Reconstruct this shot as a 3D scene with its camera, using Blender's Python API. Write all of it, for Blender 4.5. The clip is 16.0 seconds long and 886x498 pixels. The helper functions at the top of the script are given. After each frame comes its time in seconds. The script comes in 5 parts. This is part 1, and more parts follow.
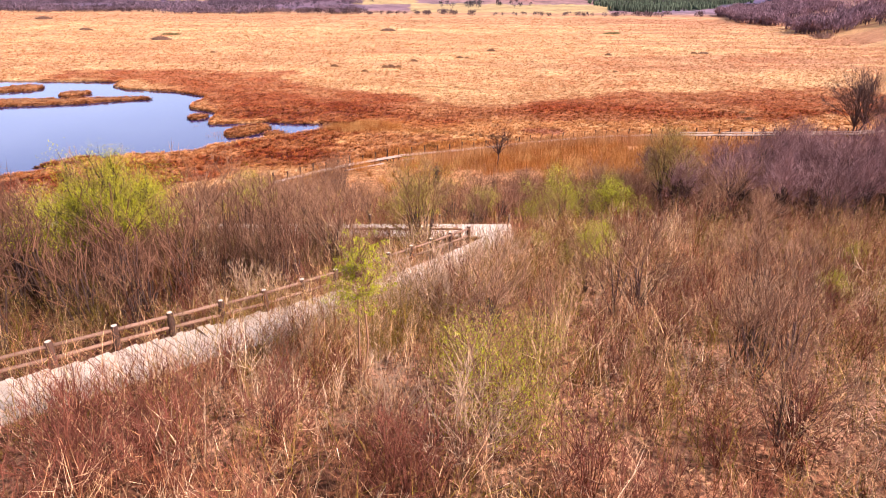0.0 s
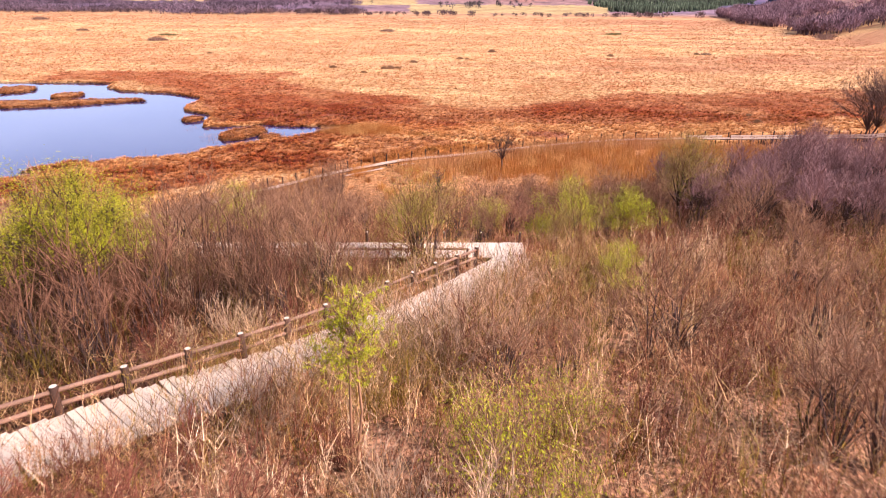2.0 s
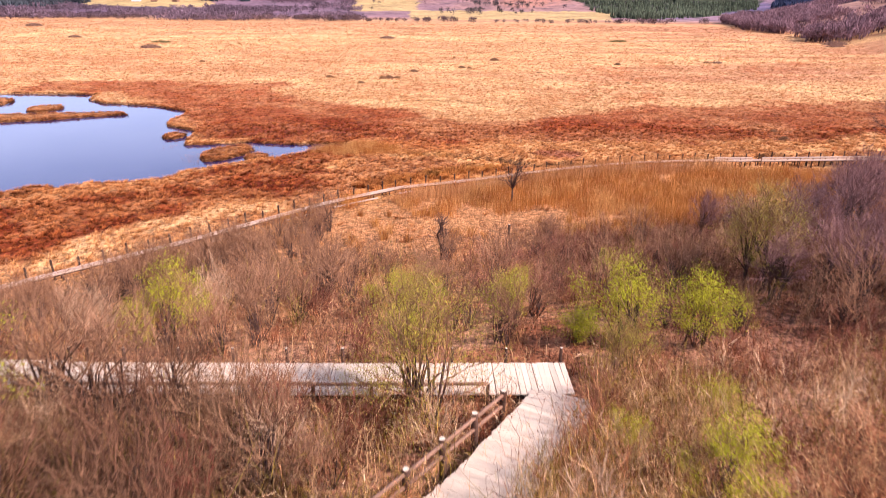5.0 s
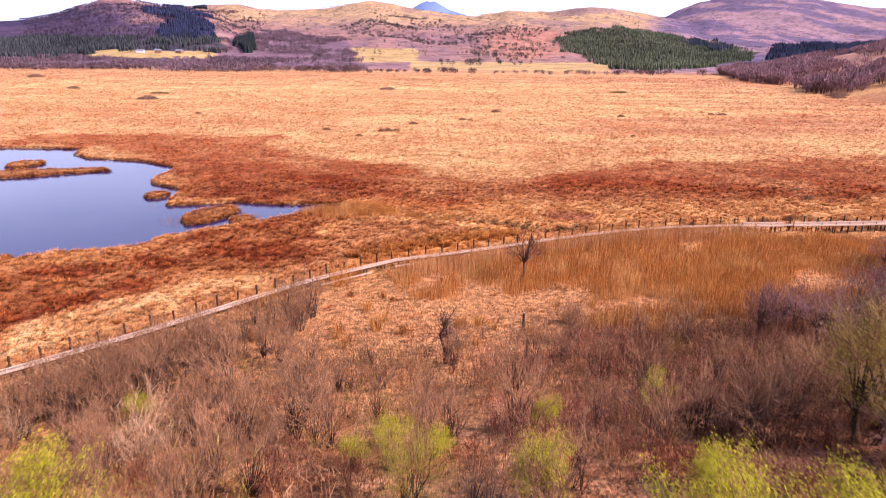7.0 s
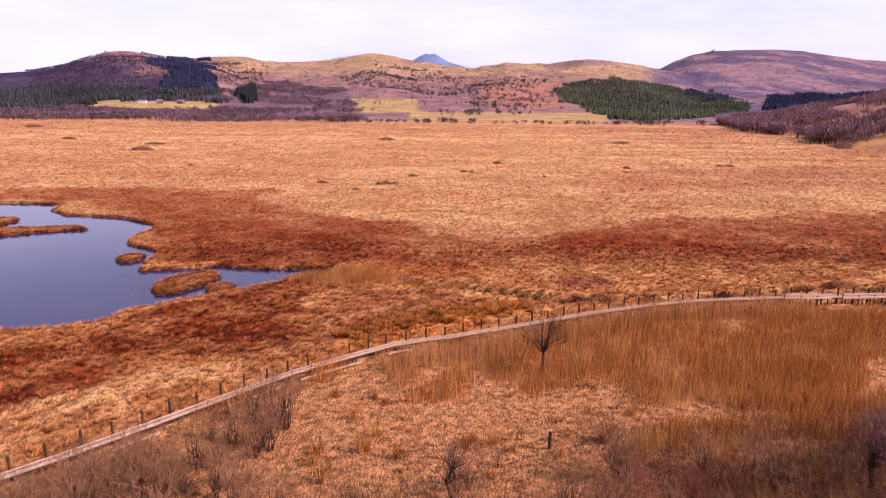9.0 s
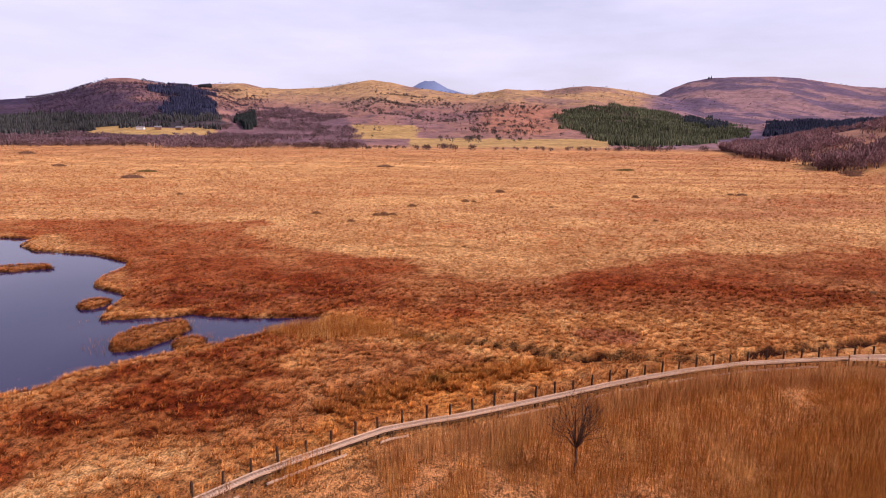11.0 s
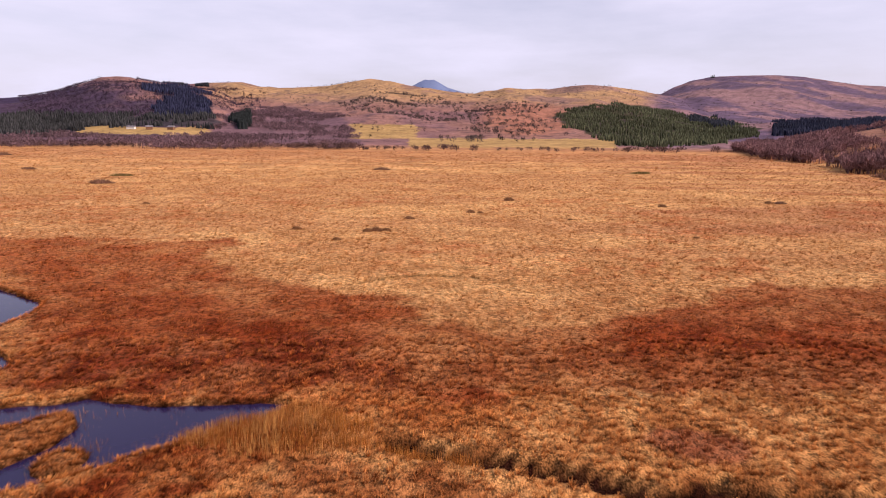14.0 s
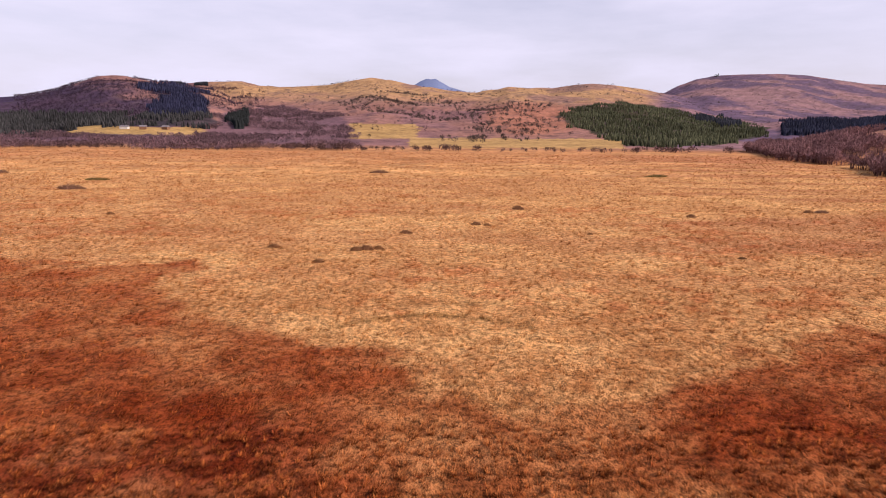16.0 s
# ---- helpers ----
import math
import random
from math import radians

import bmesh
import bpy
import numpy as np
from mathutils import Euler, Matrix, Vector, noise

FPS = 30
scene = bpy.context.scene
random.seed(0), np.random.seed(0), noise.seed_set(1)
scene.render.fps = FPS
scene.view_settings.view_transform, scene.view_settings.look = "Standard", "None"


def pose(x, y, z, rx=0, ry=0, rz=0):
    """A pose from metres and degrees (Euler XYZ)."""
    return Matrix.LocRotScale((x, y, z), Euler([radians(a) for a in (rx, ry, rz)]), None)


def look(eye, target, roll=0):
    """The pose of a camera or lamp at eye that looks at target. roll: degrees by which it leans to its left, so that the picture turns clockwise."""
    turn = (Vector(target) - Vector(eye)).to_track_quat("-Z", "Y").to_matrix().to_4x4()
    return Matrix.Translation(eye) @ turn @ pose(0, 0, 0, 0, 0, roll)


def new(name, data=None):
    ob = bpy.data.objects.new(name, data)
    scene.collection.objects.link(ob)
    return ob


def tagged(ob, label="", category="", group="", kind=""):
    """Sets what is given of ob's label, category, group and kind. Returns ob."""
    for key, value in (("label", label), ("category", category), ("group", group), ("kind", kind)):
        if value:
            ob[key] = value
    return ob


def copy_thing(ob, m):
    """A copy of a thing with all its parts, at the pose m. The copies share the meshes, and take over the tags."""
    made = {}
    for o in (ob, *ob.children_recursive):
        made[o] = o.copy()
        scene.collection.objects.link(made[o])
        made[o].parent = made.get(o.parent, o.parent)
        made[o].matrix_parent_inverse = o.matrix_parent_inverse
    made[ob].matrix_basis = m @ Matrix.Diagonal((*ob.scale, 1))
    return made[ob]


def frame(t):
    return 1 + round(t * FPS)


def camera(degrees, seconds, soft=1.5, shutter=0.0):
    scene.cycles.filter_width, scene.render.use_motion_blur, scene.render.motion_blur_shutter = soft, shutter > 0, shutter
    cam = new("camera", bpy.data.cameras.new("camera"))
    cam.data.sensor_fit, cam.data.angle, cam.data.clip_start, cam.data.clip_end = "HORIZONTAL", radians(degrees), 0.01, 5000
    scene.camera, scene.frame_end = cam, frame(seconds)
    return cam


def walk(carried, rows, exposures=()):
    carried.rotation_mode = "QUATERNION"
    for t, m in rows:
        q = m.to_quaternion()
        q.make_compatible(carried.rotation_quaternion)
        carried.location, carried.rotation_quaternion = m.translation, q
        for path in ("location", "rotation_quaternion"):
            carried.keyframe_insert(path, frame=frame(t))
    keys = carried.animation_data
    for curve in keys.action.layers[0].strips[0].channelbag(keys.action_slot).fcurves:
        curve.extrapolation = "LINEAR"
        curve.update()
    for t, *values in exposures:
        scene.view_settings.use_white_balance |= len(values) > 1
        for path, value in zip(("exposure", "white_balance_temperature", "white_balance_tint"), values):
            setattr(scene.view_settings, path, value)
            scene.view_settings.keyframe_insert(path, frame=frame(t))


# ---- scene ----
cam = camera(70, 16.0, soft=1.0, shutter=0.5)
walk(cam, [
    (0.00, look((0.517, 18.778, 25.672), (0.709, 28.018, 21.853), 0.59)),
    (0.50, look((0.443, 19.212, 25.549), (0.640, 28.455, 21.737), 0.60)),
    (1.00, look((0.387, 20.024, 25.462), (0.586, 29.269, 21.655), 0.61)),
    (1.50, look((0.345, 20.996, 25.406), (0.546, 30.241, 21.601), 0.61)),
    (2.00, look((0.314, 22.158, 25.378), (0.516, 31.403, 21.571), 0.62)),
    (2.50, look((0.290, 23.521, 25.372), (0.492, 32.764, 21.560), 0.62)),
    (3.00, look((0.272, 25.064, 25.386), (0.474, 34.304, 21.566), 0.63)),
    (3.50, look((0.257, 26.773, 25.415), (0.458, 36.008, 21.585), 0.64)),
    (4.00, look((0.243, 28.624, 25.456), (0.442, 37.853, 21.612), 0.64)),
    (4.20, look((0.237, 29.392, 25.476), (0.436, 38.619, 21.625), 0.64)),
    (4.60, look((0.224, 31.014, 25.519), (0.422, 40.253, 21.697), 0.64)),
    (5.00, look((0.210, 32.745, 25.565), (0.408, 42.020, 21.831), 0.65)),
    (5.40, look((0.193, 34.573, 25.615), (0.392, 43.900, 22.013), 0.65)),
    (5.80, look((0.174, 36.482, 25.666), (0.373, 45.860, 22.200), 0.65)),
    (6.30, look((0.146, 38.953, 25.730), (0.345, 48.392, 22.434), 0.65)),
    (7.00, look((0.098, 42.378, 25.819), (0.299, 51.898, 22.764), 0.65)),
    (7.50, look((0.058, 44.858, 25.879), (0.260, 54.432, 22.999), 0.65)),
    (8.00, look((0.013, 47.448, 25.936), (0.216, 57.074, 23.233), 0.65)),
    (8.50, look((-0.036, 50.164, 25.987), (0.169, 59.838, 23.463), 0.65)),
    (9.00, look((-0.088, 52.985, 26.033), (0.119, 62.705, 23.690), 0.65)),
    (9.50, look((-0.141, 55.650, 26.073), (0.067, 65.411, 23.913), 0.65)),
    (9.70, look((-0.163, 56.729, 26.087), (0.046, 66.506, 24.001), 0.65)),
    (10.00, look((-0.196, 58.391, 26.107), (0.015, 68.186, 24.108), 0.65)),
    (10.30, look((-0.228, 60.117, 26.125), (-0.016, 69.921, 24.165), 0.65)),
    (10.60, look((-0.258, 61.923, 26.141), (-0.046, 71.727, 24.184), 0.65)),
    (11.00, look((-0.297, 64.479, 26.159), (-0.084, 74.283, 24.202), 0.64)),
    (11.50, look((-0.340, 67.957, 26.178), (-0.125, 77.761, 24.221), 0.64)),
    (12.00, look((-0.374, 71.798, 26.194), (-0.158, 81.603, 24.237), 0.64)),
    (12.50, look((-0.396, 76.012, 26.207), (-0.180, 85.815, 24.247), 0.63)),
    (13.00, look((-0.402, 80.902, 26.220), (-0.186, 90.706, 24.257), 0.62)),
    (13.50, look((-0.390, 86.157, 26.233), (-0.175, 95.960, 24.268), 0.62)),
    (14.00, look((-0.355, 91.532, 26.250), (-0.142, 101.334, 24.281), 0.61)),
    (14.50, look((-0.292, 96.971, 26.272), (-0.083, 106.773, 24.301), 0.61)),
    (15.00, look((-0.198, 102.581, 26.302), (0.006, 112.382, 24.328), 0.60)),
    (15.50, look((-0.068, 108.379, 26.342), (0.130, 118.180, 24.366), 0.59)),
    (16.00, look((0.104, 114.159, 26.397), (0.293, 123.959, 24.418), 0.58)),
], exposures=[
    (0.0, 1.12, 5640, 29), (3.5, 1.12, 5640, 30), (6.5, 1.04, 5720, 36), (9.0, 0.42, 6200, 48),
    (12.0, 0.12, 6700, 37), (16.0, 0.10, 6800, 35),
])

# ---- world and sun ----
world = bpy.data.worlds.new("sky")
scene.world = world
world.use_nodes = True
wn, wl = world.node_tree.nodes, world.node_tree.links
wn.clear()
w_out = wn.new("ShaderNodeOutputWorld")
w_bg = wn.new("ShaderNodeBackground")
w_sky = wn.new("ShaderNodeTexSky")
w_sky.sky_type = "NISHITA"
w_sky.sun_disc = False
w_sky.sun_elevation = radians(38)
w_sky.sun_rotation = radians(110)
w_sky.air_density, w_sky.dust_density, w_sky.ozone_density = 1.0, 2.0, 1.0
w_bg.inputs["Strength"].default_value = 0.12
# thin high cloud, drawn out towards the horizon
w_co = wn.new("ShaderNodeTexCoord")
w_map = wn.new("ShaderNodeMapping")
w_map.inputs["Scale"].default_value = (1.3, 1.3, 6.0)
w_noise = wn.new("ShaderNodeTexNoise")
w_noise.inputs["Scale"].default_value = 2.2
w_noise.inputs["Detail"].default_value = 8
w_noise.inputs["Roughness"].default_value = 0.55
w_ramp = wn.new("ShaderNodeValToRGB")
w_ramp.color_ramp.elements[0].position, w_ramp.color_ramp.elements[1].position = 0.32, 0.62
w_ramp.color_ramp.elements[0].color = (0.55, 0.55, 0.55, 1)
w_ramp.color_ramp.elements[1].color = (0.95, 0.95, 0.95, 1)
w_mix = wn.new("ShaderNodeMixRGB")
w_mix.inputs["Color2"].default_value = (5.8, 6.6, 7.6, 1)
wl.new(w_co.outputs["Generated"], w_map.inputs["Vector"])
wl.new(w_map.outputs["Vector"], w_noise.inputs["Vector"])
wl.new(w_noise.outputs["Fac"], w_ramp.inputs["Fac"])
# the veil is thick near the horizon and thins out overhead
w_sep = wn.new("ShaderNodeSeparateXYZ")
w_thin = wn.new("ShaderNodeMapRange")
w_thin.inputs["From Min"].default_value, w_thin.inputs["From Max"].default_value = 0.17, 0.56
w_thin.inputs["To Min"].default_value, w_thin.inputs["To Max"].default_value = 1.0, 0.10
w_veil = wn.new("ShaderNodeMath")
w_veil.operation = "MULTIPLY"
wl.new(w_co.outputs["Generated"], w_sep.inputs["Vector"])
wl.new(w_sep.outputs["Z"], w_thin.inputs["Value"])
wl.new(w_ramp.outputs["Color"], w_veil.inputs[0])
wl.new(w_thin.outputs["Result"], w_veil.inputs[1])
wl.new(w_veil.outputs["Value"], w_mix.inputs["Fac"])
wl.new(w_sky.outputs["Color"], w_mix.inputs["Color1"])
wl.new(w_mix.outputs["Color"], w_bg.inputs["Color"])
wl.new(w_bg.outputs["Background"], w_out.inputs["Surface"])

sun = new("sun", bpy.data.lights.new("sun", "SUN"))
sun.data.energy, sun.data.angle, sun.data.color = 3.9, radians(3), (1.0, 0.90, 0.76)
sun.matrix_world = look((0, 0, 100), (-80, 30, 100 - 70))


# ---- materials ----
def material(name, color, rough=0.9, attr=None, amount=0.35, scale=6.0, fine=60.0, bump=0.3, island=0.0, each=0.0, metal=0.0, deep=0.05, tight=0.20, gloss=0.04):
    """A rough natural surface: a base colour (or the mesh's own cover colour), two scales of noise, fine relief."""
    m = bpy.data.materials.new(name)
    m.use_nodes = True
    n, l = m.node_tree.nodes, m.node_tree.links
    b = n["Principled BSDF"]
    b.inputs["Roughness"].default_value = rough
    b.inputs["Metallic"].default_value = metal
    b.inputs["Specular IOR Level"].default_value = gloss
    co = n.new("ShaderNodeTexCoord")
    big, small = n.new("ShaderNodeTexNoise"), n.new("ShaderNodeTexNoise")
    big.inputs["Scale"].default_value, big.inputs["Detail"].default_value = scale, 5
    small.inputs["Scale"].default_value, small.inputs["Detail"].default_value = fine, 3
    l.new(co.outputs["Object"], big.inputs["Vector"])
    l.new(co.outputs["Object"], small.inputs["Vector"])
    add = n.new("ShaderNodeMath")
    add.operation = "ADD"
    l.new(big.outputs["Fac"], add.inputs[0])
    l.new(small.outputs["Fac"], add.inputs[1])
    last = add.outputs["Value"]
    span = 2.0
    for on, socket in ((island, "geo"), (each, "obj")):
        if on:
            src = n.new("ShaderNodeNewGeometry" if socket == "geo" else "ShaderNodeObjectInfo")
            mul = n.new("ShaderNodeMath")
            mul.operation = "MULTIPLY_ADD"
            mul.inputs[1].default_value = on
            l.new(src.outputs["Random Per Island" if socket == "geo" else "Random"], mul.inputs[0])
            l.new(last, mul.inputs[2])
            last = mul.outputs["Value"]
            span += on
    rng = n.new("ShaderNodeMapRange")
    rng.inputs["From Min"].default_value, rng.inputs["From Max"].default_value = (0.5 - tight) * span, (0.5 + tight) * span
    rng.inputs["To Min"].default_value, rng.inputs["To Max"].default_value = 1 - amount, 1 + amount
    l.new(last, rng.inputs["Value"])
    mix = n.new("ShaderNodeVectorMath")
    mix.operation = "SCALE"
    l.new(rng.outputs["Result"], mix.inputs["Scale"])
    if attr:
        a = n.new("ShaderNodeAttribute")
        a.attribute_name = attr
        l.new(a.outputs["Color"], mix.inputs[0])
    else:
        mix.inputs[0].default_value = color
    l.new(mix.outputs["Vector"], b.inputs["Base Color"])
    if bump:
        bp = n.new("ShaderNodeBump")
        bp.inputs["Strength"].default_value = bump
        bp.inputs["Distance"].default_value = deep
        l.new(add.outputs["Value"], bp.inputs["Height"])
        l.new(bp.outputs["Normal"], b.inputs["Normal"])
    return m


M_ground = material("moor_ground", None, attr="cover", amount=0.62, scale=1.5, fine=6.0, bump=1.0, deep=0.22, tight=0.09)
M_hills = material("hill_cover", None, attr="cover", amount=0.50, scale=0.035, fine=0.16, bump=0.6, deep=3.0)
M_tuft = material("sedge", None, attr="cover", amount=0.28, scale=2.0, fine=30.0, bump=0.0, island=1.6, rough=0.8)
M_reed = material("dry_reed", None, attr="cover", amount=0.35, scale=0.8, fine=20.0, bump=0.0, island=1.2, rough=0.7)
M_twig = material("grey_brown_twig", (0.275, 0.136, 0.066), amount=0.4, scale=3.0, fine=40.0, bump=0.0, island=0.8, each=1.0)
M_twig_red = material("red_brown_twig", (0.18, 0.058, 0.030), amount=0.4, scale=3.0, fine=40.0, bump=0.0, island=0.8, each=1.0)
M_twig_dusk = material("dusky_twig", (0.170, 0.076, 0.038), amount=0.4, scale=3.0, fine=40.0, bump=0.0, island=0.8, each=1.0)
M_twig_pale = material("pale_twig", (0.44, 0.265, 0.140), amount=0.35, scale=3.0, fine=40.0, bump=0.0, island=0.8, each=0.8)
M_twig_dark = material("purple_grey_twig", (0.255, 0.128, 0.100), amount=0.4, scale=3.0, fine=40.0, bump=0.0, island=0.8, each=1.0)
M_bark = material("dark_bark", (0.090, 0.050, 0.036), amount=0.4, scale=8.0, fine=60.0, bump=0.6, each=0.8)
M_leaf = material("young_leaf", (0.31, 0.272, 0.008), amount=0.35, scale=2.0, fine=15.0, bump=0.0, island=1.2, rough=0.6)
M_leaf_olive = material("olive_bud", (0.27, 0.195, 0.022), amount=0.35, scale=2.0, fine=15.0, bump=0.0, island=1.2, rough=0.6)
M_stalk = material("dry_stalk", None, attr="cover", amount=0.35, scale=0.5, fine=10.0, bump=0.0, island=1.4)
M_plank_low = material("bleached_plank", (0.50, 0.35, 0.24), amount=0.2, scale=4.0, fine=50.0, bump=0.2, each=0.8, island=0.6, gloss=0.25)
M_plank = material("weathered_plank", (0.57, 0.43, 0.285), amount=0.18, scale=4.0, fine=50.0, bump=0.25, each=1.0, island=0.6, gloss=0.25)
M_log = material("dark_log", (0.100, 0.052, 0.032), amount=0.35, scale=9.0, fine=70.0, bump=0.5, each=0.8, gloss=0.08)
M_rail = material("weathered_rail", (0.25, 0.135, 0.080), amount=0.3, scale=6.0, fine=60.0, bump=0.4, each=0.8, gloss=0.08)
M_cut = material("cut_log_end", (0.58, 0.45, 0.30), amount=0.25, scale=20.0, fine=90.0, bump=0.2, gloss=0.25)
M_beam = material("dark_beam", (0.060, 0.036, 0.024), amount=0.3, scale=7.0, fine=60.0, bump=0.4, gloss=0.03)
M_conifer = material("conifer", None, attr="cover", amount=0.4, scale=0.05, fine=0.8, bump=0.0, island=1.0)
M_wood = material("bare_wood", None, attr="cover", amount=0.4, scale=0.05, fine=0.5, bump=0.0, island=1.0)
# the far peak's rock, tinted blue to stand for air haze
M_hazed_stone = material("hazed_rock", (0.16, 0.22, 0.36), amount=0.12, scale=0.01, fine=0.1, bump=0.0)
M_wall = material("pale_wall", (0.7, 0.68, 0.62), amount=0.1, scale=2.0, fine=20.0, bump=0.1, gloss=0.25)
M_roof = material("grey_roof", (0.18, 0.17, 0.18), amount=0.2, scale=2.0, fine=20.0, bump=0.2, gloss=0.25)

M_water = bpy.data.materials.new("dark_water")
M_water.use_nodes = True
_n, _l = M_water.node_tree.nodes, M_water.node_tree.links
_b = _n["Principled BSDF"]
_b.inputs["Base Color"].default_value = (0.020, 0.015, 0.055, 1)
_b.inputs["Roughness"].default_value = 0.04
_b.inputs["IOR"].default_value = 1.33
_w = _n.new("ShaderNodeTexNoise")
_w.inputs["Scale"].default_value, _w.inputs["Detail"].default_value = 1.6, 4
_c = _n.new("ShaderNodeTexCoord")
_bp = _n.new("ShaderNodeBump")
_bp.inputs["Strength"].default_value, _bp.inputs["Distance"].default_value = 0.10, 0.03
_l.new(_c.outputs["Object"], _w.inputs["Vector"])
_l.new(_w.outputs["Fac"], _bp.inputs["Height"])
_l.new(_bp.outputs["Normal"], _b.inputs["Normal"])


# ---- mesh helpers ----
def fill(name, V, F, mat, col=None, smooth=False):
    """A mesh from arrays: points, triangles or quads, and a cover colour for each point."""
    V, F = np.asarray(V, np.float32), np.asarray(F, np.int32)
    me = bpy.data.meshes.new(name)
    k = F.shape[1]
    me.vertices.add(len(V))
    me.vertices.foreach_set("co", V.ravel())
    me.loops.add(F.size)
    me.loops.foreach_set("vertex_index", F.ravel())
    me.polygons.add(len(F))
    me.polygons.foreach_set("loop_start", np.arange(0, F.size, k, dtype=np.int32))
    me.polygons.foreach_set("loop_total", np.full(len(F), k, np.int32))
    if smooth:
        me.polygons.foreach_set("use_smooth", np.ones(len(F), bool))
    if col is not None:
        c = np.ones((len(V), 4), np.float32)
        c[:, :3] = col
        me.attributes.new("cover", "FLOAT_COLOR", "POINT").data.foreach_set("color", c.ravel())
    me.materials.append(mat)
    me.update()
    me.validate()
    return me


def part(name, me, parent, label=""):
    ob = new(name, me)
    ob.parent = parent
    return tagged(ob, label) if label else ob


def thing(name, label, category, group="", at=(0, 0, 0), turn=0.0, size=1.0):
    ob = new(name)
    ob.empty_display_size = 0.1
    ob.matrix_basis = Matrix.LocRotScale(at, Euler((0, 0, turn)), (size, size, size))
    return tagged(ob, label, category, group)


def from_bm(name, bm, mat):
    me = bpy.data.meshes.new(name)
    bm.to_mesh(me)
    bm.free()
    for m in mat if isinstance(mat, (list, tuple)) else (mat,):
        me.materials.append(m)
    return me


def box_mesh(name, sx, sy, sz, mat, bevel=0.01, wear=0.0, seed=0):
    bm = bmesh.new()
    bmesh.ops.create_cube(bm, size=1, matrix=Matrix.Diagonal((sx, sy, sz, 1)))
    if bevel:
        bmesh.ops.bevel(bm, geom=bm.edges[:], offset=bevel, segments=1, affect="EDGES")
    if wear:
        r = random.Random(seed)
        for v in bm.verts:
            v.co += Vector((r.uniform(-wear, wear), r.uniform(-wear, wear), r.uniform(-wear, wear) * 0.5))
    return from_bm(name, bm, mat)


def log_mesh(name, r, h, mats, seed=0, sides=9):
    """An upright rough log with a pale, bevelled cut end; its foot is at z = 0."""
    bm, rr = bmesh.new(), random.Random(seed)
    rings = []
    for k, (z, f) in enumerate(((0, 1.06), (h * 0.35, 1.0), (h * 0.7, 0.98), (h - 0.03, 0.96), (h, 0.80))):
        rings.append([bm.verts.new((math.cos(6.2832 * i / sides) * r * f * rr.uniform(0.93, 1.05), math.sin(6.2832 * i / sides) * r * f * rr.uniform(0.93, 1.05), z)) for i in range(sides)])
    for a, b in zip(rings, rings[1:]):
        for i in range(sides):
            bm.faces.new((a[i], a[(i + 1) % sides], b[(i + 1) % sides], b[i])).smooth = True
    bm.faces.new(rings[-1]).material_index = len(mats) - 1
    bm.faces.new(rings[0][::-1])
    return from_bm(name, bm, mats)


def tubes(segs, sides=3):
    """Tapered sticks: rows of x0 y0 z0 x1 y1 z1 r0 r1."""
    s = np.asarray(segs, np.float64)
    p0, p1, r0, r1 = s[:, :3], s[:, 3:6], s[:, 6:7], s[:, 7:8]
    d = p1 - p0
    d /= np.linalg.norm(d, axis=1, keepdims=True) + 1e-9
    ref = np.where(np.abs(d[:, 2:3]) > 0.9, np.array([[1.0, 0, 0]]), np.array([[0, 0, 1.0]]))
    u = np.cross(d, ref)
    u /= np.linalg.norm(u, axis=1, keepdims=True) + 1e-9
    w = np.cross(d, u)
    V = np.empty((len(s), 2 * sides, 3))
    for i in range(sides):
        c, q = math.cos(6.28319 * i / sides), math.sin(6.28319 * i / sides)
        V[:, i] = p0 + (u * c + w * q) * r0
        V[:, sides + i] = p1 + (u * c + w * q) * r1
    F = np.array([[i, (i + 1) % sides, sides + (i + 1) % sides, sides + i] for i in range(sides)])
    F = (F[None] + (np.arange(len(s)) * 2 * sides)[:, None, None]).reshape(-1, 4)
    return V.reshape(-1, 3), F


def blades(base, lean, width, face):
    """Grass blades, each two bent faces: where it stands, how its tip lies from there, its width and the way that it faces."""
    n = len(base)
    side = np.stack([np.cos(face), np.sin(face), np.zeros(n)], 1) * (width / 2)[:, None]
    mid = base + lean * np.array([0.38, 0.38, 0.62])
    tip = base + lean
    V = np.stack([base - side, base + side, mid + side * 0.75, mid - side * 0.75, tip], 1).reshape(-1, 3)
    F = np.array([[0, 1, 2], [0, 2, 3], [3, 2, 4]])
    F = (F[None] + (np.arange(n) * 5)[:, None, None]).reshape(-1, 3)
    return V, F


def spikes(base, lean, width, face):
    """The finest blades and twigs, one thin face each."""
    n = len(base)
    side = np.stack([np.cos(face), np.sin(face), np.zeros(n)], 1) * (width / 2)[:, None]
    V = np.stack([base - side, base + side, base + lean], 1).reshape(-1, 3)
    return V, np.arange(n * 3).reshape(-1, 3)


def lattice(ix, iy, seed):
    h = (ix * 374761393 + iy * 668265263 + seed * 974711) & 0x7FFFFFFF
    h = ((h ^ (h >> 13)) * 1274126177) & 0x7FFFFFFF
    return ((h ^ (h >> 16)) & 0xFFFF) / 65535.0


